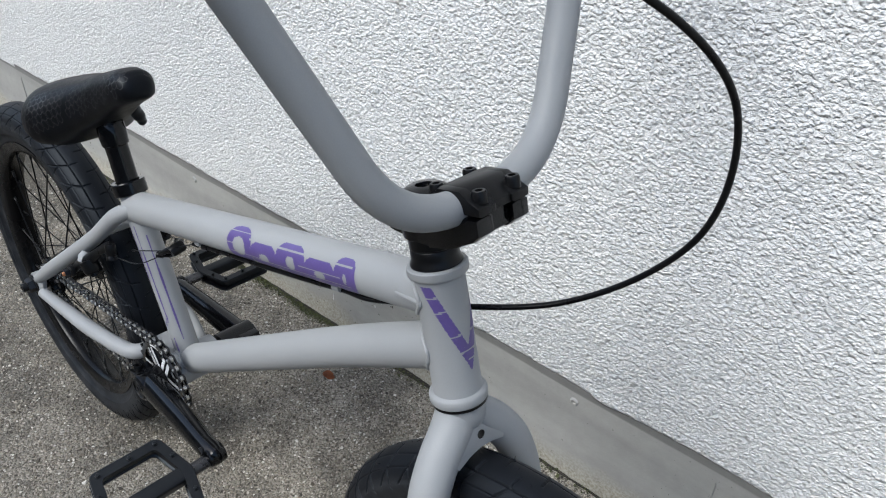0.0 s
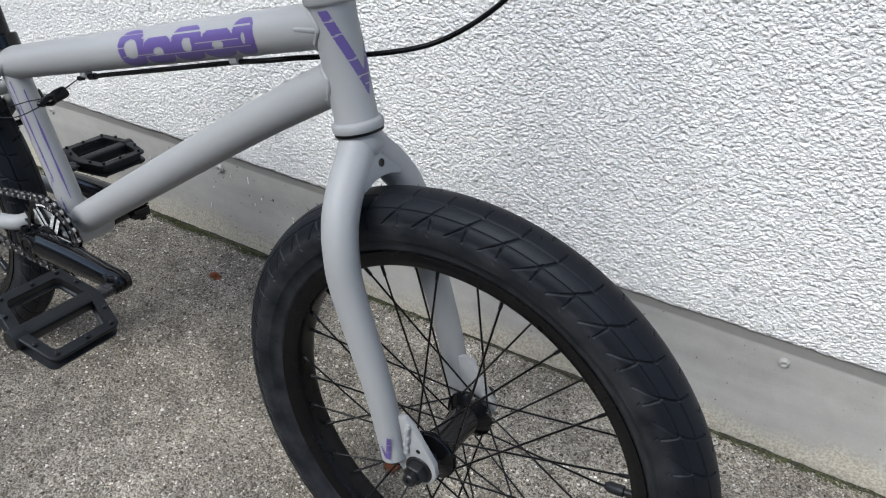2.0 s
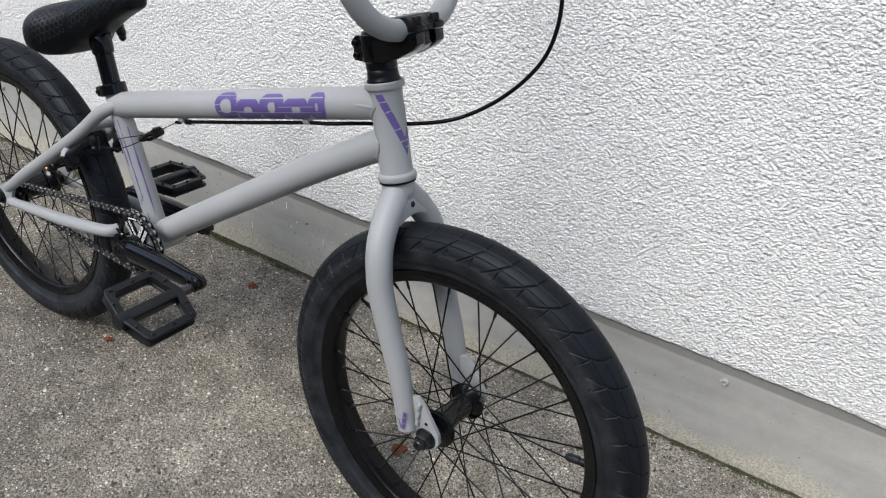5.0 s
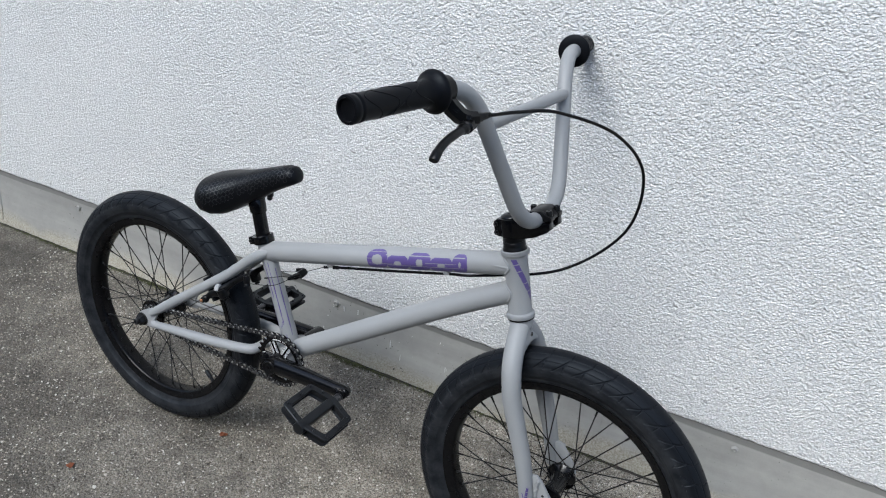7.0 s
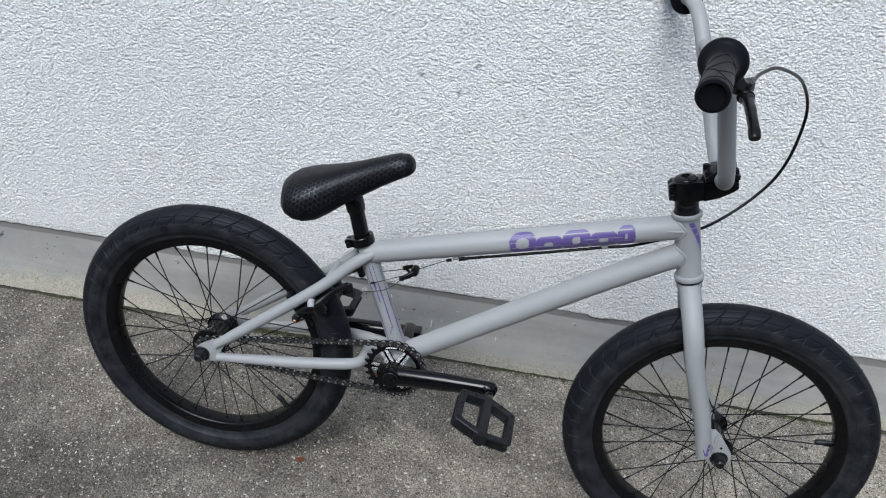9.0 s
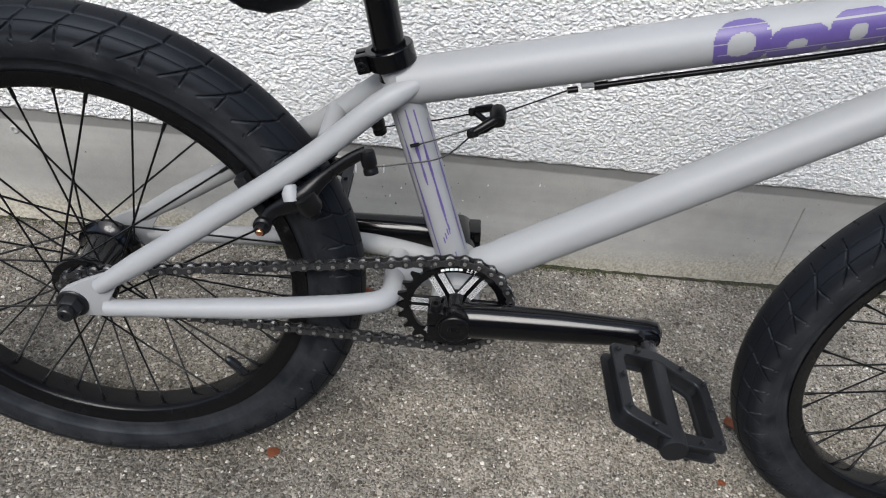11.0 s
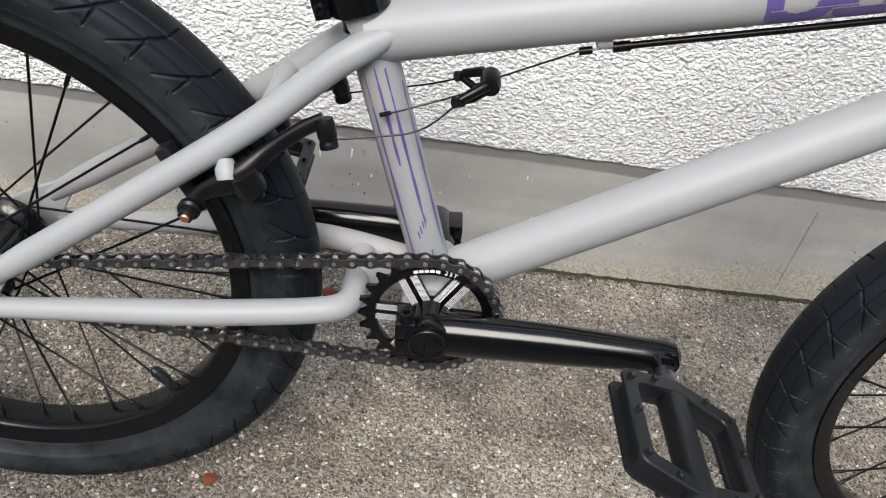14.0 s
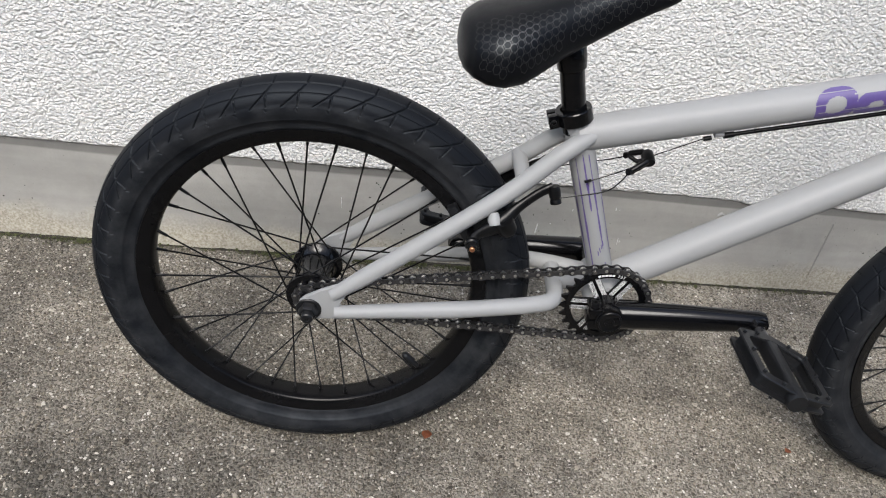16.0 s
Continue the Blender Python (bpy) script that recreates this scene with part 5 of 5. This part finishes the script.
def build_crank(sgn):
    """sgn -1: the drive side."""
    v = sgn * 0.0555 if sgn < 0 else 0.0745
    dirn = CRANK if sgn < 0 else -CRANK
    a = BB + Vector((0, v, 0))
    e = a + dirn + Vector((0, sgn * 0.004, 0.006)) if sgn > 0 else a + dirn + Vector((-0.002, -0.014, 0.0050))
    d = dirn.normalized()
    up = Vector((-d.z, 0, d.x))
    bm = bmesh.new()
    tube(bm, [a - d * 0.004, a.lerp(e, 0.12), a.lerp(e, 0.53), e - d * 0.016, e - d * 0.002, e + d * 0.007, e + d * 0.0115], [0.0160, 0.0172, 0.0160, 0.0128, 0.0122, 0.0100, 0.004], 28, True, ((0, 1, 0), [0.9, 0.85, 0.85, 0.9, 1, 1, 1]))
    m = Matrix.Translation(BB) @ Matrix.Rotation(radians(90), 4, "X")
    z = lambda q: -sgn * q
    lathe(bm, [(0.0, z(0.0405)), (0.0172, z(0.0405)), (0.0178, z(0.043)), (0.0178, z(abs(v) + 0.0105)), (0.0168, z(abs(v) + 0.0135)), (0.0, z(abs(v) + 0.0135))], m if sgn < 0 else Matrix.Translation(BB) @ Matrix.Rotation(radians(90), 4, "X"), 36)
    bmesh.ops.recalc_face_normals(bm, faces=bm.faces[:])
    spin = Matrix(((d.x, 0, up.x, 0), (0, 1, 0, 0), (d.z, 0, up.z, 0), (0, 0, 0, 1)))
    for k, h in ((-1, 0.013), (1, 0.013)):
        box(bm, (0.0175, 0.0245, h), Matrix.Translation(a - d * 0.0150 + up * (0.001 + k * 0.0072)) @ spin, 0.0018)
    lathe(bm, [(0, -0.009), (0.0106, -0.009), (0.0112, -0.007), (0.0112, 0.007), (0.0106, 0.009), (0, 0.009)], arrow(e - up * 0.0015 - d * 0.001, e - up * 0.0015 - d * 0.001 + Vector((0, 1, 0))), 26)
    arm = part("crank_arm", bm, GLOSS, bike, "gloss black tubular crank arm")
    bm = bmesh.new()
    lathe(bm, [(0.0, 0), (0.0140, 0), (0.0140, 0.0020), (0.0132, 0.0027), (0.0118, 0.0027), (0.0112, 0.0012), (0.0058, 0.0012), (0.0054, 0.0026), (0.0030, 0.0026), (0.0028, 0.0008), (0, 0.0008)], arrow(BB + Vector((0, v + sgn * 0.013, 0)), BB + Vector((0, sgn * 0.12, 0))), 32)
    part("crank_bolt", bm, SATIN, arm, "round black spindle cap")
    for k in (0,):
        bm = bmesh.new()
        q = a - d * 0.0165 + Vector((0, sgn * 0.0035, 0))
        bolt(bm, arrow(q + up * 0.0135, q + up * 0.03), 0.0052, 0.0068)
        part("bolt", bm, SATIN, arm)
    bm = bmesh.new()
    w0 = e + Vector((0, sgn * 0.0095, 0)) - d * 0.010
    tube(bm, [w0 + up * 0.009, w0 + d * 0.004 + up * 0.004, w0 + d * 0.003 - up * 0.004, w0 - up * 0.009], 0.0022, 8)
    part("weld_bead", bm, NUT, arm, "bare dark weld")
    return e


def build_pedal(e, sgn, tilt):
    """A plastic platform pedal on the axle at e; tilt: degrees that its front points down."""
    base = Matrix.Translation(e + (Vector((0, 0.0275, 0)) if sgn > 0 else Vector((-0.001, -0.0200, -0.005)))) @ Matrix.Rotation(radians(tilt), 4, "Y")
    # plan: x forward, y away from the crank
    pl = lambda x, y: Vector((x, sgn * y, 0))
    corners = [(0.0, 0.006), (0.0445, 0.0175), (0.0485, 0.0220), (0.0485, 0.0900), (0.0445, 0.0940), (0.0, 0.1035), (-0.0445, 0.0940), (-0.0485, 0.0900), (-0.0485, 0.0220), (-0.0445, 0.0175)]
    n = len(corners)
    bm = bmesh.new()
    thick = 0.0175
    inner = []
    for x, y in corners:
        cy = 0.0555
        inner.append((x * (0.775 if abs(x) > 0.02 else 1), cy + (y - cy) * 0.76))
    corners, inner = round_loop(corners, 0.007), round_loop(inner, 0.006)
    n = len(corners)
    h = thick / 2
    zs = ((-h, 0.0010, 0.0006), (-h + 0.0010, 0.0, 0.0), (-h + 0.0032, 0.0, 0.0), (-h + 0.0044, 0.0058, 0.0024), (h - 0.0044, 0.0058, 0.0024), (h - 0.0032, 0.0, 0.0), (h - 0.0010, 0.0, 0.0), (h, 0.0010, 0.0006))
    ringo, ringi = [], []
    for z, inset, lip in zs:
        ro, ri = [], []
        for (x, y), (xi, yi) in zip(corners, inner):
            dv = Vector((xi - x, yi - y))
            dv = dv.normalized() if dv.length > 1e-6 else dv
            ro.append(bm.verts.new(base @ (pl(x + dv.x * inset, y + dv.y * inset) + Vector((0, 0, z)))))
            ri.append(bm.verts.new(base @ (pl(xi - dv.x * lip, yi - dv.y * lip) + Vector((0, 0, z)))))
        ringo.append(ro)
        ringi.append(ri)
    for a, b in zip(ringo, ringo[1:]):
        for k in range(n):
            bm.faces.new((a[k], a[(k + 1) % n], b[(k + 1) % n], b[k]))
    for a, b in zip(ringi, ringi[1:]):
        for k in range(n):
            bm.faces.new((a[(k + 1) % n], a[k], b[k], b[(k + 1) % n]))
    for o, i in ((ringo[0], ringi[0]), (ringo[-1], ringi[-1])):
        for k in range(n):
            bm.faces.new((o[k], o[(k + 1) % n], i[(k + 1) % n], i[k]))
    bmesh.ops.recalc_face_normals(bm, faces=bm.faces[:])
    box(bm, (0.0170, 0.090, thick - 0.0006), base @ Matrix.Translation((0, sgn * 0.0555, 0)), 0.005, 4)
    lathe(bm, [(0, 0.0), (0.0102, 0.0), (0.0110, 0.002), (0.0110, 0.015), (0, 0.018)], base @ arrow((0, sgn * 0.1055, 0), (0, sgn * 0.05, 0)), 20)
    pedal = part("pedal", bm, PLASTIC, bike, "black plastic platform pedal", angle=30)
    bm = bmesh.new()
    tube(bm, [base @ Vector((0, -sgn * 0.020, 0)), base @ Vector((0, sgn * 0.012, 0))], 0.0072, 16)
    part("pedal_axle", bm, CHAIN, pedal, "dark steel pedal axle")
    for x, y in ((0.0425, 0.025), (0.0425, 0.053), (0.0425, 0.086), (-0.0425, 0.025), (-0.0425, 0.053), (-0.0425, 0.086), (0.022, 0.017), (-0.022, 0.017), (0.022, 0.0955), (-0.022, 0.0955)):
        for s in (-1, 1):
            bm = bmesh.new()
            lathe(bm, [(0.0022, s * (thick / 2 - 0.001)), (0.0022, s * (thick / 2 + 0.0028)), (0.0016, s * (thick / 2 + 0.0034)), (0, s * (thick / 2 + 0.0034))], base @ Matrix.Translation((x, sgn * y, 0)), 8)
            part("pedal_pin", bm, PLASTIC, pedal)


build_sprocket()
E_RIGHT = build_crank(-1)
E_LEFT = build_crank(1)
build_pedal(E_RIGHT, -1, 20)
build_pedal(E_LEFT, 1, 0)


def build_chain():
    """70 links round the sprocket and the cog."""
    r1, r2 = 0.0186, 0.0507
    c1, c2 = Vector((REAR.x, REAR.z)), Vector((BB.x, BB.z))
    d = c2 - c1
    C = d.length
    th = math.atan2(d.y, d.x)
    al = math.asin((r2 - r1) / C)
    up1, up2 = th + math.pi / 2 + al, th + math.pi / 2 + al
    lo = th - math.pi / 2 - al
    P = lambda c, r, a: Vector((c.x + r * math.cos(a), c.y + r * math.sin(a)))
    line = [P(c1, r1, up1), P(c2, r2, up2)]
    arc2 = [P(c2, r2, up2 - (up2 - lo) * t / 48) for t in range(49)]
    loop = line[:1] + arc2 + [P(c1, r1, lo)]
    arc1 = [P(c1, r1, lo - (2 * math.pi - (up1 - lo)) * t / 24) for t in range(1, 25)]
    loop += arc1
    lens = [0.0]
    for a, b in zip(loop, loop[1:]):
        lens.append(lens[-1] + (b - a).length)
    total = lens[-1]
    N = 70
    def at(s):
        s %= total
        for i in range(len(lens) - 1):
            if s <= lens[i + 1]:
                k = (s - lens[i]) / max(lens[i + 1] - lens[i], 1e-9)
                return loop[i].lerp(loop[i + 1], k)
        return loop[-1]
    pins = [at(total * i / N + 0.003) for i in range(N)]
    pitch = total / N
    bm = bmesh.new()
    for p in pins:
        lathe(bm, [(0, -0.0052), (0.0017, -0.0052), (0.0019, -0.0046), (0.0019, 0.0046), (0.0017, 0.0052), (0, 0.0052)], Matrix.Translation((p.x, CH_V, p.y)) @ Matrix.Rotation(radians(90), 4, "X"), 8)
        lathe(bm, [(0, -0.0016), (0.0038, -0.0016), (0.0038, 0.0016), (0, 0.0016)], Matrix.Translation((p.x, CH_V, p.y)) @ Matrix.Rotation(radians(90), 4, "X"), 10)
    chain = part("chain", bm, STEEL, bike, "dark steel bicycle chain")
    datas = []
    for off, waist in ((0.0026, 0.0030), (0.0039, 0.0026)):
        bm = bmesh.new()
        out = []
        for k in range(9):
            a = radians(-115 + 230 * k / 8)
            out.append((pitch / 2 + 0.0042 * math.cos(a), 0.0042 * math.sin(a)))
        out.append((0, waist))
        for k in range(9):
            a = radians(65 + 230 * k / 8)
            out.append((-pitch / 2 + 0.0042 * math.cos(a), 0.0042 * math.sin(a)))
        out.append((0, -waist))
        for s in (-1, 1):
            prism(bm, out, 0.0011, Matrix.Translation((0, s * off, 0)) @ Matrix.Rotation(radians(90), 4, "X"))
        me = bpy.data.meshes.new("chain_link")
        bm.to_mesh(me)
        bm.free()
        me.materials.append(CHAIN)
        datas.append(me)
    for i in range(N):
        a, b = pins[i], pins[(i + 1) % N]
        ang = math.atan2(b.y - a.y, b.x - a.x)
        ob = new("chain_link", datas[i % 2])
        ob.parent = chain
        ob.matrix_basis = Matrix.Translation(((a.x + b.x) / 2, CH_V, (a.y + b.y) / 2)) @ Matrix.Rotation(-ang, 4, "Y")


build_chain()


# ---- purple decals on the tubes ----
def mask_cells(n, m, inside):
    """Runs of cells of an n x m raster for which inside(x, y) holds, x and y in 0..1."""
    cells = []
    for j in range(m):
        y = (j + 0.5) / m
        start = None
        for i in range(n + 1):
            on = i < n and inside((i + 0.5) / n, y)
            if on and start is None:
                start = i
            if not on and start is not None:
                cells.append((start / n, i / n, j / m, (j + 1) / m))
                start = None
    return cells


def ring_shape(cx, cy, rx, ry, hole):
    def f(x, y):
        d = ((abs(x - cx) / rx) ** 2.6 + (abs(y - cy) / ry) ** 2.6)
        h = ((abs(x - cx) / (rx * hole[0])) ** 2.4 + (abs(y - cy) / (ry * hole[1])) ** 2.4)
        return d < 1 and h > 1
    return f


def build_decals():
    d = (TT1 - TT0).normalized()
    up = Vector((-d.z, 0, d.x))
    right = Vector((0, -1, 0))
    # five plain rounded blocks, cut by thin level streaks
    shapes = [
        ring_shape(0.105, 0.50, 0.108, 0.50, (0.50, 0.46)),
        ring_shape(0.320, 0.38, 0.112, 0.38, (0.34, 0.26)),
        ring_shape(0.540, 0.46, 0.112, 0.46, (0.30, 0.34)),
        ring_shape(0.755, 0.38, 0.110, 0.38, (0.34, 0.24)),
        ring_shape(0.930, 0.46, 0.072, 0.46, (0.16, 0.26)),
    ]
    streaks = ((0.30, 0.012, 0.2, 0.96), (0.345, 0.010, 0.02, 0.30), (0.56, 0.010, 0.0, 0.14), (0.74, 0.012, 0.20, 0.98), (0.86, 0.012, 0.03, 0.30), (0.90, 0.010, 0.47, 0.66), (0.47, 0.008, 0.6, 0.9))
    a0, a1 = 0.2390, 0.4300
    g0, g1 = -1.0, 1.12
    for sh in shapes:
        def inside(x, y, sh=sh):
            x2 = x - 0.03 * (y - 0.5)
            return sh(x2, y) and not any(abs(y - s) < w and p < x < q for s, w, p, q in streaks)
        bm = bmesh.new()
        cells = [(a0 + (a1 - a0) * p, a0 + (a1 - a0) * q, g0 + (g1 - g0) * u, g0 + (g1 - g0) * v) for p, q, u, v in mask_cells(170, 46, inside)]
        side_patch(bm, TT0, TT1, 0.01895, cells, up, right)
        part("decal", bm, PURPLE, frame_ob, "purple block decal")
    # head tube: two slanted purple bars that meet below, cut by streaks
    d = AXIS
    r = 0.01885
    def chevron(x, y):
        g = (x - 0.5) * 3.5
        on = 1.62 * y - 0.46 < abs(g) < 1.62 * y
        cuts = ((0.87, 0.8 * (g > -1.40)), (0.71, 1), (0.42, 1), (0.22, 1), (0.12, g > -0.1))
        return on and not any(w and abs(y - s + 0.03 * (abs(g) - 0.6)) < 0.009 for s, w in cuts)
    bm = bmesh.new()
    fwd = Vector((AXIS.z, 0, -AXIS.x))
    cells = [(0.028 + 0.074 * u, 0.028 + 0.074 * v, -1.75 + 3.5 * p, -1.75 + 3.5 * q) for p, q, u, v in mask_cells(110, 70, chevron)]
    side_patch(bm, HT_LOW - AXIS * 0.004, HT_TOP, r, cells, Vector((0, 1, 0)), fwd)
    part("decal", bm, PURPLE, frame_ob, "purple chevron decal")
    # seat tube: thin drips of uneven length
    up = Vector((ST_DIR.z, 0, -ST_DIR.x))
    drips = [(0.42, 0.064, 0.188, 0.09), (-0.58, 0.034, 0.186, 0.09), (-0.02, 0.118, 0.190, 0.10), (-0.06, 0.026, 0.042, 0.08), (0.42, 0.022, 0.044, 0.09), (1.15, 0.04, 0.175, 0.10), (-1.15, 0.05, 0.160, 0.10)]
    for ang, l0, l1, w in drips:
        bm = bmesh.new()
        n = 26
        cells = []
        for i in range(n):
            t = (i + 0.5) / n
            ww = 0.75 * w * (0.35 + 0.65 * math.sin(math.pi * min(1, t * 1.15)) ** 0.6 if t < 0.87 else 0.5) * (1 + 0.25 * math.sin(t * 17 + ang * 9))
            cells.append((l0 + (l1 - l0) * i / n, l0 + (l1 - l0) * (i + 1) / n, ang - ww, ang + ww))
        side_patch(bm, BB + Vector((0.0045, 0, 0)), ST_TOP + Vector((0.0015, 0, 0)), 0.01500, cells, up, right)
        part("decal", bm, PURPLE, frame_ob)
    # small marks: plain bars on the seat tube and the fork ends
    for i in range(4):
        bm = bmesh.new()
        side_patch(bm, BB + Vector((0.0045, 0, 0)), ST_TOP + Vector((0.0015, 0, 0)), 0.01502, [(0.056 + 0.004 * i, 0.0625 + 0.004 * i, -0.05 + i * 0.16, 0.02 + i * 0.16)], up, right)
        part("decal", bm, PURPLE, frame_ob)


build_decals()

# ---- litter and growth on the ground ----
def gravel_material():
    """Stone chips, each of its own tone, from dark brown to nearly white."""
    m = mat("gravel_chips", (0.2, 0.18, 0.14), 0.75, 0.0, 0.25, 300, 1500, 0.0002, spec=0.3)
    nt = m.node_tree
    n = nt.nodes
    b = n["Principled BSDF"]
    geo, ramp = n.new("ShaderNodeNewGeometry"), n.new("ShaderNodeValToRGB")
    e = ramp.color_ramp.elements
    e[0].position, e[0].color = 0.0, (0.036, 0.031, 0.025, 1)
    e[1].position, e[1].color = 1.0, (0.60, 0.58, 0.53, 1)
    for p, c in ((0.26, (0.085, 0.073, 0.057, 1)), (0.52, (0.185, 0.162, 0.128, 1)), (0.76, (0.31, 0.28, 0.23, 1)), (0.93, (0.45, 0.425, 0.375, 1))):
        e.new(p).color = c
    links(nt, (geo.outputs["Random Per Island"], ramp.inputs["Fac"]), (ramp.outputs["Color"], b.inputs["Base Color"]))
    return m


def build_gravel():
    """The upper faces of the stones that the worn paving lays bare."""
    rng = np.random.RandomState(21)
    count = 52000
    x, y = rng.uniform(-0.75, 1.45, count), rng.uniform(-0.62, 0.421, count)
    patch = value_noise(x * 9, y * 9, 31) * 0.6 + value_noise(x * 31, y * 31, 32) * 0.4
    keep = rng.rand(count) < 0.35 + 0.9 * patch
    x, y = x[keep], y[keep]
    count = len(x)
    size = rng.gamma(4.0, 0.00034, count) + 0.0006
    turn, long = rng.uniform(0, 2 * math.pi, count), rng.uniform(0.42, 1.0, count)
    k = 5
    verts = np.zeros((count, 2 * k, 3))
    for j in range(k):
        a = 2 * math.pi * j / k + rng.uniform(-0.35, 0.35, count)
        r = size * rng.uniform(0.75, 1.2, count)
        px, py = r * np.cos(a), r * np.sin(a) * long
        qx, qy = px * np.cos(turn) - py * np.sin(turn), px * np.sin(turn) + py * np.cos(turn)
        verts[:, j] = np.stack([x + qx, y + qy, np.full(count, -0.0004)], -1)
        verts[:, k + j] = np.stack([x + qx * 0.68, y + qy * 0.68, size * rng.uniform(0.22, 0.60, count)], -1)
    base = (np.arange(count) * 2 * k)[:, None]
    faces = [(base + np.array([[j, (j + 1) % k, k + (j + 1) % k, k + j]])).tolist() for j in range(k)]
    tops = (base + np.arange(k, 2 * k)[None, :]).tolist()
    me = bpy.data.meshes.new("gravel")
    me.from_pydata(verts.reshape(-1, 3).tolist(), [], [f for side in faces for f in side] + tops)
    me.materials.append(gravel_material())
    tagged(new("gravel", me), "small angular stone chips set in the worn concrete", "gravel", kind="stuff")


build_gravel()
MOSS = mat("moss", (0.060, 0.066, 0.024), 0.9, 0.0, 0.5, 60, 500, 0.001)


def build_joint():
    """The dirty gap between paving and plinth, with moss in it."""
    rnd = random.Random(4)
    bm = bmesh.new()
    rows = []
    n = 560
    for i in range(n + 1):
        x = -1.6 + 3.6 * i / n
        w = 0.003 + 0.005 * noise.noise(Vector((x * 7, 1, 0))) + 0.003 * noise.noise(Vector((x * 40, 2, 0)))
        y0 = 0.4232 - max(0.0005, w) - 0.003 * max(0.0, noise.noise(Vector((x * 3, 5, 0))))
        rows.append((bm.verts.new((x, y0, 0.0012)), bm.verts.new((x, (y0 + 0.426) / 2, 0.0035 + 0.002 * noise.noise(Vector((x * 60, 3, 0))))), bm.verts.new((x, 0.428, 0.006 + 0.003 * noise.noise(Vector((x * 30, 4, 0)))))))
    for a, b in zip(rows, rows[1:]):
        bm.faces.new((a[0], b[0], b[1], a[1]))
        bm.faces.new((a[1], b[1], b[2], a[2]))
    tagged(finish("joint_dirt", bm, SOIL), "dark dirt in the joint along the plinth", "dirt", kind="stuff")
    bm = bmesh.new()
    for k in range(9000):
        clump = k % 5 == 0
        x = rnd.choice((-0.38, -0.06, -0.03, 0.10, 0.15, 0.28)) + rnd.gauss(0, 0.035) if clump else rnd.uniform(-1.5, 1.9)
        if not clump and noise.noise(Vector((x * 4.5, 9, 0))) < rnd.uniform(-0.35, 0.35):
            continue
        y = 0.4225 - abs(rnd.gauss(0, 0.008 if clump else 0.006))
        s = rnd.uniform(0.0012, 0.0034)
        c = Vector((x, y, 0.002 + s * 0.4))
        vs = [bm.verts.new(c + Vector((rnd.uniform(-s, s), rnd.uniform(-s, s), rnd.uniform(-0.3 * s, 1.2 * s)))) for _ in range(4)]
        for t in ((0, 1, 2), (0, 1, 3), (0, 2, 3), (1, 2, 3)):
            bm.faces.new([vs[k] for k in t])
    tagged(finish("moss", bm, MOSS), "small tufts of moss along the joint", "moss", kind="stuff")


def leaf(x, y, size, turn):
    bm = bmesh.new()
    n = 9
    rows = []
    for i in range(n):
        t = i / (n - 1)
        w = 0.42 * math.sin(math.pi * min(1, t * 0.96 + 0.03)) ** 0.8
        z = 0.0025 + 0.10 * size * math.sin(t * 4)
        rows.append([bm.verts.new((size * (t - 0.5), size * w * k + 0.03 * size * math.sin(7 * t + k), z + abs(k) * 0.09 * size * math.cos(3 * t))) for k in (-1, -0.5, 0, 0.5, 1)])
    for a, b in zip(rows, rows[1:]):
        for k in range(4):
            bm.faces.new((a[k], b[k], b[k + 1], a[k + 1]))
    bmesh.ops.solidify(bm, geom=bm.faces[:], thickness=0.0004)
    ob = tagged(finish("leaf", bm, LEAF), "small dry reddish-brown leaf lying on the concrete", "leaf", "fallen leaves")
    ob.matrix_world = pose(x, y, 0.0005, 0, 0, turn)


build_joint()
for x, y, s, t in ((0.275, 0.329, 0.022, 20), (0.183, 0.052, 0.018, 70), (0.765, 0.142, 0.030, 110), (0.723, 0.051, 0.012, 30), (-0.014, -0.178, 0.020, 140)):
    leaf(x, y, s, t)
